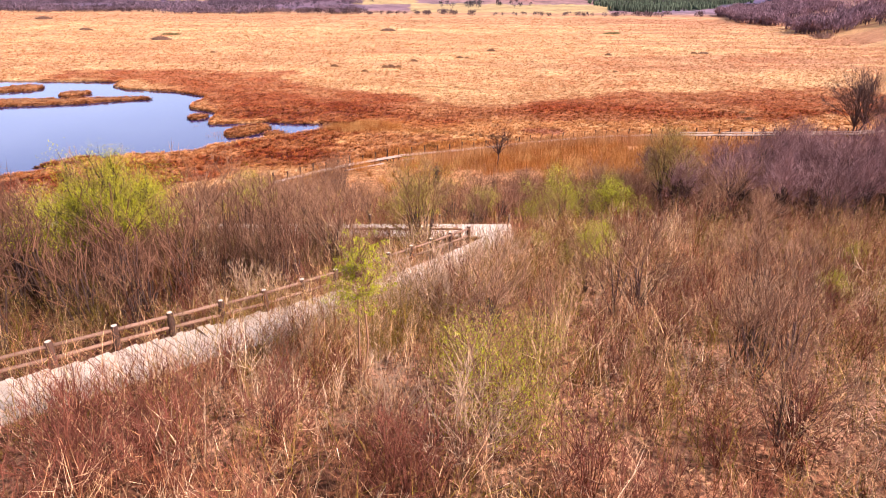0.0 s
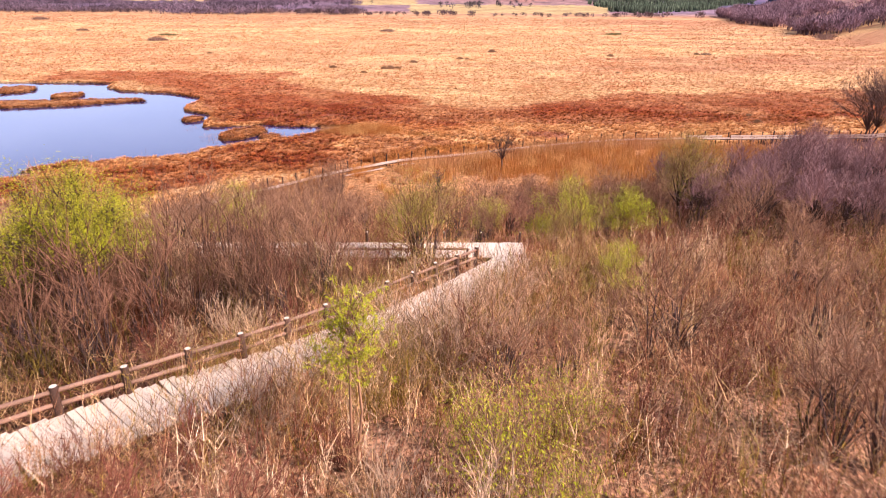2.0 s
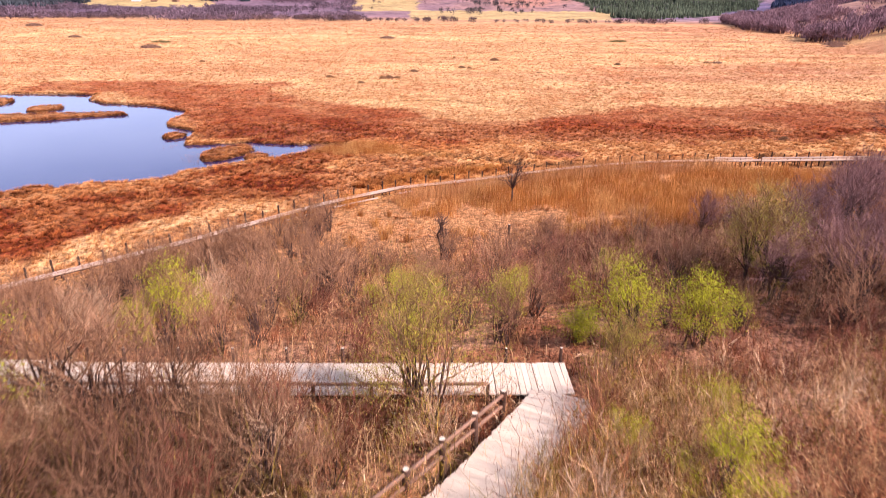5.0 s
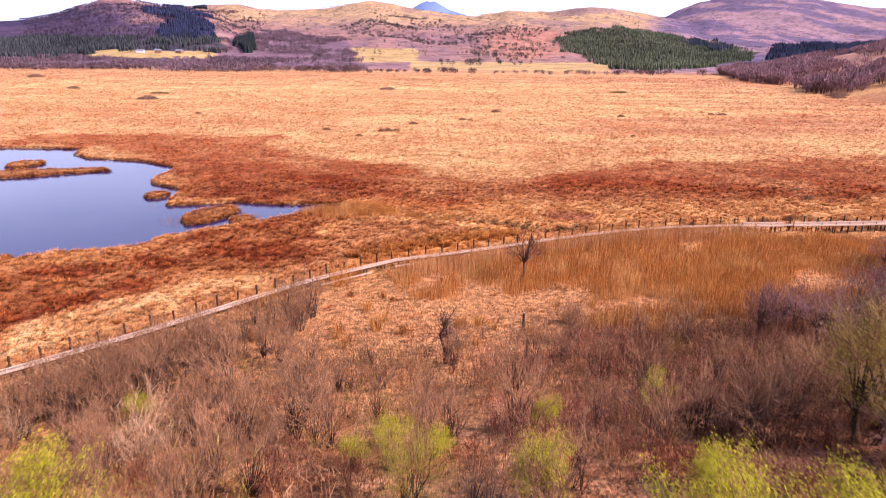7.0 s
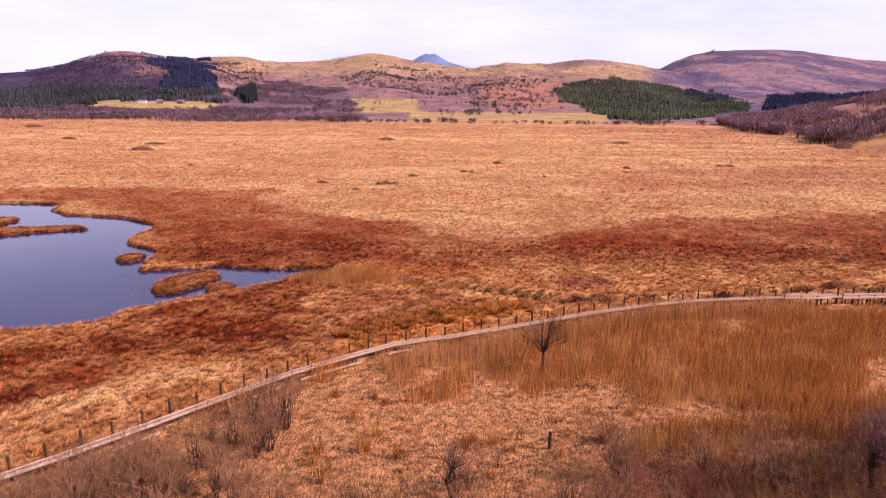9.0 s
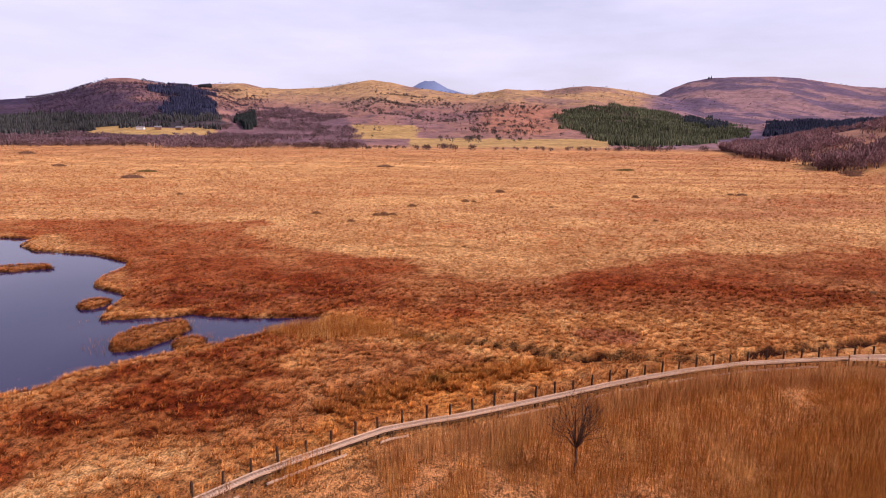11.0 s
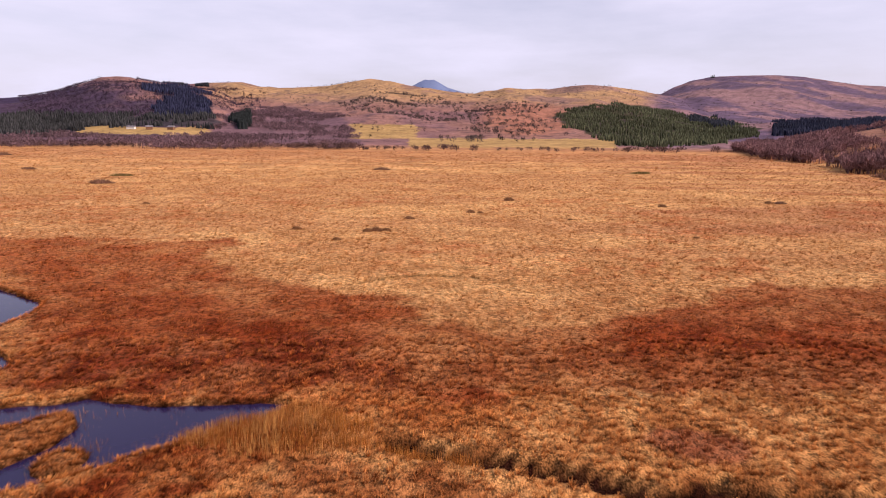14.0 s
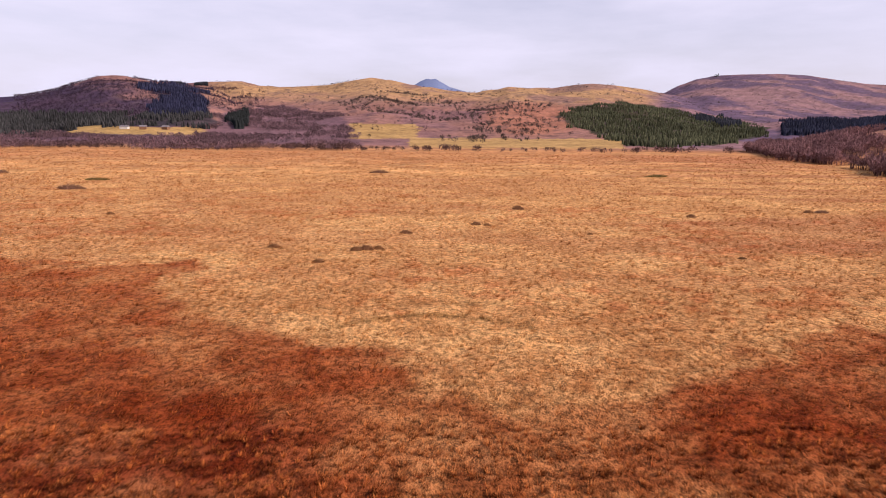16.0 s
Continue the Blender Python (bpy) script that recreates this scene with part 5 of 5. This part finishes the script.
# lone grass tufts in the meadow
def tuft_mesh(seed, h, n=90):
    r = np.random.RandomState(seed)
    a, d = r.uniform(0, 6.283, n), np.abs(r.normal(0, 0.22, n))
    base = np.stack([np.cos(a) * d, np.sin(a) * d, np.full(n, -0.03)], 1)
    t = d * 1.2 + np.abs(r.normal(0, 0.16, n))
    hh = h * r.uniform(0.55, 1.1, n)
    V, F = blades(base, np.stack([np.cos(a) * t * hh, np.sin(a) * t * hh, hh], 1), r.uniform(0.015, 0.035, n), r.uniform(-1, 1, n))
    return fill("foliage", V, F, M_reed, np.repeat(np.array(REEDS)[r.randint(0, 4, n)], 5, 0))


tuft_kinds = []
for k in range(3):
    ob = thing("grass_tuft", "upright tuft of dry orange-brown grass", "grass tuft", "grass tufts", (0, 0, -500))
    part("foliage", tuft_mesh(k, 1.0 + 0.2 * k), ob)
    tuft_kinds.append(ob)
for x, y in ((-5.6, 95.5), (-3.8, 92.5), (-4.3, 90.2), (-7.5, 90.4), (-2.0, 89.2), (-12.5, 92.2), (2.4, 90.6), (4.1, 90.9), (2.9, 91.4), (5.4, 89.6), (11.7, 95.3), (11.3, 90.5), (12.2, 91.6), (8.2, 88.4), (14.6, 94.4), (22.8, 94.9), (27.8, 95.2), (21.0, 88.4), (-7.4, 89.0), (-6.5, 86.5), (3.8, 86.2), (15.5, 89.5), (18.8, 91.6), (-14.8, 90.4), (17.0, 85.6), (22.0, 90.4), (-17.5, 87.0), (6.0, 126.2), (9.5, 127.6), (8.6, 119.6), (25.5, 130.0), (23.4, 125.4), (21.6, 125.2), (-4.4, 99.0), (-7.6, 99.4), (26, 84.0), (31, 92.5), (36.3, 116.0), (30.2, 98.6), (34.0, 102.5)):
    plant(rs.choice(tuft_kinds), x, y, rs.uniform(0.75, 1.25))

# old stump post in the meadow
post = thing("old_post", "weathered dark wooden post leaning in the meadow", "post", at=(7.75, 89.7, floor_z(7.75, 89.7) - 0.05))
part("post", log_mesh("post", 0.12, 1.35, [M_log, M_cut], 5), post)


# ---- sedge tussocks over the moor ----
def tussocks(seed, x, y, size, per, flat=1.0, dim=0.24):
    """Clumps of drooping blades, tinted by what grows there."""
    r = np.random.RandomState(seed)
    n = len(x)
    z = land(x, y)
    c = cover(x, y)
    light = r.uniform(0, 1, n)
    rusty = np.clip((c[:, 0] / c[:, 1] - 2.2) / 1.2, 0, 1)
    c = np.where((light > 0.66)[:, None], c + OCHRE * (0.12 + 0.24 * rusty)[:, None], np.where((light < dim + 0.16 * rusty)[:, None], c * (0.58 - 0.14 * rusty)[:, None] * np.array([1.0, 0.80, 0.66]), c))
    X, Y, Z = (np.repeat(v, per) for v in (x, y, z))
    S = np.repeat(size * r.uniform(0.6, 1.4, n), per)
    a = r.uniform(0, 6.283, n * per)
    d = np.sqrt(r.uniform(0, 1, n * per)) * 0.32 * S
    base = np.stack([X + np.cos(a) * d, Y + np.sin(a) * d, Z - 0.03], 1)
    out = r.uniform(0.30, 1.0, n * per) * S * 0.62
    h = r.uniform(0.35, 0.85, n * per) * S * flat
    wind = 0.22 * S
    V, F = spikes(base, np.stack([np.cos(a) * out + wind, np.sin(a) * out, h], 1), S * r.uniform(0.05, 0.12, n * per), a + 1.57)
    col = np.repeat(c, per, 0) * r.uniform(0.8, 1.2, (n * per, 1))
    # bleached tips, also lightened as lit, over feet coloured dark as shade within the clump
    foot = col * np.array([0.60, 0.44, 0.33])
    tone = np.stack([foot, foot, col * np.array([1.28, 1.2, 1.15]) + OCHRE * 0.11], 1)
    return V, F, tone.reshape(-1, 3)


def moor_points(seed, per_m2, d0, d1, fall=2.1):
    """Places on the moor, thinning out with distance."""
    r = np.random.RandomState(seed)
    edge = np.linspace(d0, d1, 400)
    wide = 2 * (18 + 0.86 * edge)
    rate = per_m2 * np.minimum(1, (95 / edge) ** fall) * wide
    total = np.concatenate([[0], np.cumsum((rate[1:] + rate[:-1]) / 2 * np.diff(edge))])
    d = np.interp(r.uniform(0, total[-1], int(total[-1])), total, edge)
    x, y = r.uniform(-1, 1, len(d)) * (18 + 0.86 * d), d + 60
    s = np.interp(x, FOOT_X, FOOT_Y) - y
    ok = ((s < -1.0) | ((s > 1.2) & (s < 24) & (r.uniform(0, 1, len(x)) < 0.10))) & (creek_distance(x, y) > 1.45)
    x, y = x[ok], y[ok]
    keep = shore(x, y) > 0.25
    xb = np.interp(y, [150, 356, 467, 598, 700, 900], [180, 206, 246, 272, 290, 420])
    keep &= x < xb + 20
    return x[keep], y[keep]


x, y = moor_points(201, 2.0, 22, 105)
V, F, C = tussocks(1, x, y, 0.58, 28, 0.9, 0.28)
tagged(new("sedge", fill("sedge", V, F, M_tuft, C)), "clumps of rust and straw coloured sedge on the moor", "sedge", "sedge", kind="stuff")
x, y = moor_points(202, 2.3, 105, 590)
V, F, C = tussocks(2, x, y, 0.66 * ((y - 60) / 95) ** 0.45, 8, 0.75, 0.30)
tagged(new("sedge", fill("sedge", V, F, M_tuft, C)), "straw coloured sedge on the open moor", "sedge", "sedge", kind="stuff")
# a strip of round olive tussocks between the brook and the walk
r = np.random.RandomState(91)
u, v = r.uniform(-13, 13, 420), r.normal(0, 1.3, 420)
x, y = 1 + u * 0.90 - v * 0.44, 124 + u * 0.44 + v * 0.90
V, F, C = tussocks(5, x, y, 0.75, 40, 1.0)
tagged(new("tussocks", fill("tussocks", V, F, M_tuft, C * np.array([0.80, 0.78, 0.68]))), "round dark olive tussocks beside the moor boardwalk", "sedge", "sedge", kind="stuff")
# overhanging fringe along the water
r = np.random.RandomState(77)
x, y = r.uniform(-112, -8, 90000), r.uniform(104, 208, 90000)
d = shore(x, y)
ok = (d > 0.05) & (d < 0.8)
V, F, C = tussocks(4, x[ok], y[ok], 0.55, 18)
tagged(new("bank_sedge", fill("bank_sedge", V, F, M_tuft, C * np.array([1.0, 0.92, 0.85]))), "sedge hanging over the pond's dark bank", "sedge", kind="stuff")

# low bushes standing on the moor
def moor_bush(seed, w, h, n=420):
    r = np.random.RandomState(seed)
    a, d = r.uniform(0, 6.283, n), np.sqrt(r.uniform(0, 1, n))
    base = np.stack([np.cos(a) * d * w / 2, np.sin(a) * d * w * 0.3, np.full(n, -0.05)], 1)
    hh = h * (1.1 - 0.75 * d**2) * r.uniform(0.55, 1.1, n)
    V, F = blades(base, np.stack([np.cos(a) * d * w * 0.12 + r.normal(0, 0.15, n), r.normal(0, 0.2, n), hh], 1), r.uniform(0.10, 0.26, n), r.uniform(-0.8, 0.8, n))
    return V, F


bush_kinds = []
for k, (w, h, col) in enumerate(((9, 1.9, (0.22, 0.12, 0.078)), (9, 1.3, (0.17, 0.125, 0.045)), (2.6, 1.1, (0.28, 0.145, 0.075)), (1.9, 0.8, (0.34, 0.18, 0.085)))):
    ob = thing("moor_bush", ("dark brown low bush standing on the moor", "low dark green-brown juniper patch on the moor", "small brown bush on the open moor", "small straw-brown bush on the open moor")[k], "bush", "moor bushes", (0, 0, -500))
    V, F = moor_bush(k, w, h)
    part("crown", fill("crown", V, F, M_stalk, np.tile(np.array(col), (len(V), 1))), ob)
    bush_kinds.append(ob)
for x, y, k, s in ((-26.8, 438, 0, 1.0), (111.5, 428, 1, 1.15), (-143, 388, 1, 1.1), (-134, 352, 0, 1.05), (-205, 420, 0, 0.8), (-300, 545, 0, 1.3), (26.5, 305, 2, 1.2), (11.6, 275, 2, 0.9), (14.4, 274, 3, 0.9), (-6, 262, 2, 0.9), (-5, 262, 3, 0.7), (74, 291, 2, 1.0), (-21, 230, 3, 1.0), (-32.6, 244, 3, 1.2), (-13.2, 242, 2, 1.0), (-15.2, 241, 3, 1.1), (-10.8, 243, 3, 1.0), (114, 302, 2, 0.9), (118, 302, 0, 0.5), (-88.5, 289, 3, 1.0), (38, 262, 3, 0.7), (62, 236, 3, 0.8), (70, 160, 3, 0.9), (68, 152, 3, 0.9), (236, 416, 0, 1.6), (228, 402, 0, 1.1)):
    plant(bush_kinds[k], x, y, s, turn=0.0)


# ---- far woods ----
def far_points(seed, n, poly, dmin, dmax, ragged=0.07):
    """Places beyond the moor whose bearing and rise lie inside a polygon."""
    r = np.random.RandomState(seed)
    A = [p[0] for p in poly]
    a = r.uniform(min(A), max(A), n)
    D = np.sqrt(r.uniform(dmin**2, dmax**2, n))
    x, y = EYE_A[0] + a * D, EYE_A[1] + D
    z = land(x, y)
    j = rough_noise(x, y, 70, seed + 90, 3) - 0.5
    k = rough_noise(y, x, 70, seed + 95, 3) - 0.5
    ok = inside(a + j * ragged, (z - EYE_A[2]) / D + k * ragged * 0.28, poly)
    return x[ok], y[ok], z[ok]


def bare_trees(seed, x, y, z, size, per, tint, lift=0.46, fine=1.0):
    """Far leafless trees: a stem, and a rounded, lobed crown of short twigs."""
    r = np.random.RandomState(seed)
    n = len(x)
    S1 = size * r.uniform(0.6, 1.35, n)
    S = np.repeat(S1, per)
    X, Y, Z = (np.repeat(v, per) for v in (x, y, z))
    squat = np.repeat(r.uniform(0.8, 1.25, n), per)
    a, up = r.uniform(0, 6.283, n * per), r.uniform(-0.7, 1.0, n * per)
    lobe = 0.80 + 0.22 * np.sin(a * np.repeat(r.randint(2, 5, n), per) + np.repeat(r.uniform(0, 6.283, n), per))
    out = np.cbrt(r.uniform(0.12, 1.0, n * per)) * lobe
    ring = np.sqrt(1 - up**2) * out * 0.50 * squat
    mid = np.stack([X + np.cos(a) * ring * S, Y + np.sin(a) * ring * S, Z + S * (lift + up * out * 0.40)], 1)
    way = np.stack([np.cos(a) * ring, np.sin(a) * ring, up * 0.4 + 0.35], 1) + r.normal(0, 0.25, (n * per, 3))
    way *= (S * r.uniform(0.16, 0.30, n * per))[:, None]
    V1, F1 = spikes(mid - way * 0.5, way, S * fine * r.uniform(0.09, 0.17, n * per), r.uniform(-1.2, 1.2, n * per))
    V2, F2 = spikes(np.stack([x, y, z - 0.3], 1), np.stack([r.normal(0, 0.05, n) * S1, 0 * x, S1 * lift * 1.5], 1), S1 * 0.07, r.uniform(-0.6, 0.6, n))
    c = np.array(tint) * r.uniform(0.65, 1.3, (n, 1)) * (0.55 + 0.9 * rough_noise(x, y, 55, seed + 71, 2))[:, None]
    c1 = np.repeat(c, per, 0) * r.uniform(0.7, 1.3, (n * per, 1))
    return np.concatenate([V1, V2]), np.concatenate([F1, F2 + len(V1)]), np.concatenate([np.repeat(c1, 3, 0), np.repeat(c * 0.6, 3, 0)])


def conifers(seed, x, y, z, size, tint):
    r = np.random.RandomState(seed)
    n = len(x)
    S = size * r.uniform(0.75, 1.2, n)
    rings, sides = ((0.02, 0.24), (0.45, 0.12), (0.40, 0.18), (1.0, 0.006)), 5
    V = np.empty((n, len(rings) * sides, 3))
    for k, (h, w) in enumerate(rings):
        for i in range(sides):
            t = 6.283 * (i + 0.5 * k) / sides
            V[:, k * sides + i] = np.stack([x + math.cos(t) * w * S * r.uniform(0.75, 1.2, n), y + math.sin(t) * w * S * r.uniform(0.75, 1.2, n), z + h * S], 1)
    F = []
    for k in (0, 2):
        for i in range(sides):
            F.append((k * sides + i, k * sides + (i + 1) % sides, (k + 1) * sides + (i + 1) % sides, (k + 1) * sides + i))
    F = (np.array(F)[None] + (np.arange(n) * len(rings) * sides)[:, None, None]).reshape(-1, 4)
    shade = r.uniform(0.6, 1.4, (n, 1)) * (0.55 + 0.9 * rough_noise(x, y, 90, seed + 5)[:, None])
    c = np.repeat(np.array(tint) * shade, len(rings) * sides, 0)
    return V.reshape(-1, 3), F, c


# conifer tints carry some blue distance haze
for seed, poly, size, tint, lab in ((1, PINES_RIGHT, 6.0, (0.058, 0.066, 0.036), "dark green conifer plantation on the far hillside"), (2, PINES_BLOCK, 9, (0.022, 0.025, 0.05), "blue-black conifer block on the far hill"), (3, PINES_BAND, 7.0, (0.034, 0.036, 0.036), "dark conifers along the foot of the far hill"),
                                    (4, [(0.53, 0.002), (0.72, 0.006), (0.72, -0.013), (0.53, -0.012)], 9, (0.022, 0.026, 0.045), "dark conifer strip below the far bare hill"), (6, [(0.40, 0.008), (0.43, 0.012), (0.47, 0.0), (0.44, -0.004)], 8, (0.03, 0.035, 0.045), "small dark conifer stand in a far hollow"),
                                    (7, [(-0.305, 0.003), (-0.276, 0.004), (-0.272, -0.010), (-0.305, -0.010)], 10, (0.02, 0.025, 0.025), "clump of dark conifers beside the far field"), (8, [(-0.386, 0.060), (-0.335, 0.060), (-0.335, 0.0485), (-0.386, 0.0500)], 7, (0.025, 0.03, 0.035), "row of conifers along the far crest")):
    x, y, z = far_points(seed, 46000, poly, 650, 2200 if seed < 4 or seed > 6 else 2800)
    keep = rough_noise(x, y, 40, seed + 60, 3) > (0.40 if seed == 3 else 0.30)
    x, y, z = x[keep], y[keep], z[keep]
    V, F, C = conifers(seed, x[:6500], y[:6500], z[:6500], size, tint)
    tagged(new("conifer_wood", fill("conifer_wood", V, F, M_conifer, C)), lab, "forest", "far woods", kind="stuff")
x, y, z = far_points(11, 30000, WOODS, 570, 1700)
ok = rough_noise(x, y, 70, 19, 3) > 0.42
x, y, z = x[ok], y[ok], z[ok]
x, y, z = x[:4200], y[:4200], z[:4200]
# mauve haze of the distance is mixed into this wood's tint
V, F, C = bare_trees(11, x, y, z, 7.0, 30, (0.160, 0.100, 0.108), 0.36)
tagged(new("bare_wood", fill("bare_wood", V, F, M_wood, C)), "leafless purple-brown wood along the moor's far side", "forest", "far woods", kind="stuff")
# scattered scrub on the middle slopes
x, y, z = far_points(12, 3000, [(-0.14, 0.02), (-0.09, 0.045), (0.16, 0.03), (0.2, -0.005), (0.15, -0.03), (-0.02, -0.03), (-0.05, 0.0)], 650, 2200)
ok = rough_noise(x, y, 120, 7) > 0.47
x, y, z = x[ok][:900], y[ok][:900], z[ok][:900]
V, F, C = bare_trees(12, x, y, z, 8.0, 34, (0.080, 0.062, 0.054), 0.32)
tagged(new("hill_scrub", fill("hill_scrub", V, F, M_wood, C)), "scattered dark scrub on the far slope", "scrub", "far woods", kind="stuff")
# violet tint continues the shade painted on the left hill
x, y, z = far_points(13, 16000, [(-0.62, 0.05), (-0.30, 0.065), (-0.25, 0.02), (-0.62, -0.005)], 900, 1600)
V, F, C = bare_trees(13, x[:4200], y[:4200], z[:4200], 6.5, 16, (0.058, 0.038, 0.058), 0.34)
tagged(new("hill_scrub", fill("hill_scrub", V, F, M_wood, C)), "leafless scrub over the far hilltop", "scrub", "far woods", kind="stuff")
# small scrub dotted over all the far slopes
x, y, z = far_points(14, 9000, [(-0.62, 0.06), (-0.3, 0.06), (0.25, 0.055), (0.72, 0.07), (0.72, 0.0), (0.2, -0.02), (-0.1, -0.02), (-0.62, 0.0)], 800, 2900)
ok = rough_noise(x, y, 150, 33) + rough_noise(x, y, 30, 34) > 1.02
x, y, z = x[ok][:2200], y[ok][:2200], z[ok][:2200]
V, F, C = bare_trees(14, x, y, z, 6.5, 18, (0.085, 0.062, 0.062), 0.32)
tagged(new("hill_scrub", fill("hill_scrub", V, F, M_wood, C)), "small dark scrub dotted over the far hills", "scrub", "far woods", kind="stuff")
# trees on the spur at the moor's side
r = np.random.RandomState(15)
y = r.uniform(330, 800, 6000)
foot = np.interp(y, [150, 356, 467, 598, 700, 900], [180, 206, 246, 272, 290, 420])
up = 150 * r.uniform(0, 1, 6000) ** 1.5
x = foot + 2 + up + (rough_noise(y, up, 40, 88, 2) - 0.5) * 26
dense = 0.42 + 0.24 * step(45, 90, up) + 0.16 * step(480, 400, y) - 0.14 * step(500, 580, y)
ok = (x / (y - 70) < 0.85) & (rough_noise(x, y, 38, 9) > dense)
x, y = x[ok][:2300], y[ok][:2300]
V, F, C = bare_trees(15, x, y, land(x, y), 8.5, 90, (0.225, 0.122, 0.118), 0.52, 0.42)
tagged(new("bare_wood", fill("bare_wood", V, F, M_wood, C)), "leafless purple-brown wood on the spur beside the moor", "forest", "far woods", kind="stuff")
# line of larches down the far slope
x, y, z = far_points(17, 60000, [(-0.345, 0.052), (-0.24, 0.031), (-0.24, 0.0265), (-0.345, 0.0465)], 700, 2300)
V, F, C = bare_trees(17, x[:160], y[:160], z[:160], 9.0, 24, (0.10, 0.06, 0.055))
tagged(new("larch_row", fill("larch_row", V, F, M_wood, C)), "thin row of leafless larches down the far slope", "trees", "far woods", kind="stuff")
# hedge bushes at the moor's far edge
r = np.random.RandomState(16)
a = np.concatenate([r.uniform(-0.11, 0.08, 34), r.uniform(0.1, 0.45, 46), r.uniform(-0.7, -0.1, 190)])
D = r.uniform(590, 625, len(a))
x, y = EYE_A[0] + a * D, EYE_A[1] + D
V, F, C = bare_trees(16, x, y, land(x, y), 7.0, 80, (0.125, 0.074, 0.066), 0.32, 0.6)
tagged(new("hedge_scrub", fill("hedge_scrub", V, F, M_wood, C)), "dark bushes along the moor's far edge", "scrub", "far woods", kind="stuff")


# peak far behind the ridge, blue from haze put into its colour
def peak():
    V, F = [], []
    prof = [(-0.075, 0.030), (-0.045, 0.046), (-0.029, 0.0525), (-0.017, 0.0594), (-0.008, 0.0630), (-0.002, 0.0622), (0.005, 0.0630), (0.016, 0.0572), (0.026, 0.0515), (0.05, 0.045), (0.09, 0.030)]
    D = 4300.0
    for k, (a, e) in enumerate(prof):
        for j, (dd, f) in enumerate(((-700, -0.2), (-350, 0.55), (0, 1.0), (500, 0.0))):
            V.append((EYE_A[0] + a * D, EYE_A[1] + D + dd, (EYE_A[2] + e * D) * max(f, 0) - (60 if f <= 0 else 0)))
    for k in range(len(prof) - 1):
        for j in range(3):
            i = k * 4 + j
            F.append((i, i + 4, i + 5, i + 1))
    tagged(new("backdrop_peak", fill("backdrop_peak", V, F, M_hazed_stone)), "hazy blue peak far behind the ridge", "mountain", kind="structure")


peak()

# lone tree on the far right hilltop, farm shed on the far field
lone = thing("hilltop_tree", "lone dark tree on the far bare hilltop", "tree", at=(0, 0, 0))
D = 2890.0
hx, hy = EYE_A[0] + 0.432 * D, EYE_A[1] + D
V, F, C = conifers(5, np.array([hx, hx + 7, hx - 6]), np.array([hy, hy, hy]), np.array([1.0, 1, 1]) * floor_z(hx, hy) - 1, 15, (0.03, 0.035, 0.025))
part("crown", fill("crown", V, F, M_conifer, C), lone)
for fx, fy, turn, lab in ((-0.425, 868, 0.3, "brown farmhouse with a dark roof on a far field"), (-0.392, 872, -0.2, "small dark barn on a far field")):
    barn = thing("farmhouse" if turn > 0 else "barn", lab, "house", at=(fx * fy, 76 + fy, floor_z(fx * fy, 76 + fy)), turn=turn)
    part("wall", box_mesh("wall", 8, 6, 3.4, M_rail, 0.05), barn).matrix_basis = pose(0, 0, 1.6)
    bm = bmesh.new()
    vs = [bm.verts.new(p) for p in ((-4.5, -3.5, 3.2), (4.5, -3.5, 3.2), (4.5, 3.5, 3.2), (-4.5, 3.5, 3.2), (-4.5, 0, 5.4), (4.5, 0, 5.4))]
    for f in ((0, 1, 5, 4), (2, 3, 4, 5), (0, 4, 3), (1, 2, 5), (3, 2, 1, 0)):
        bm.faces.new([vs[i] for i in f])
    part("roof", from_bm("roof", bm, M_roof), barn)
shed = thing("farm_shed", "small pale farm shed with a grey roof on a far field", "shed", at=(-0.452 * 866, 76 + 866, floor_z(-0.452 * 866, 76 + 866)))
part("wall", box_mesh("wall", 10, 6, 3, M_wall, 0.05), shed).matrix_basis = pose(0, 0, 1.4)
bm = bmesh.new()
vs = [bm.verts.new(p) for p in ((-5.4, -3.4, 2.8), (5.4, -3.4, 2.8), (5.4, 3.4, 2.8), (-5.4, 3.4, 2.8), (-5.4, 0, 4.6), (5.4, 0, 4.6))]
for f in ((0, 1, 5, 4), (2, 3, 4, 5), (0, 4, 3), (1, 2, 5), (3, 2, 1, 0)):
    bm.faces.new([vs[i] for i in f])
part("roof", from_bm("roof", bm, M_roof), shed)
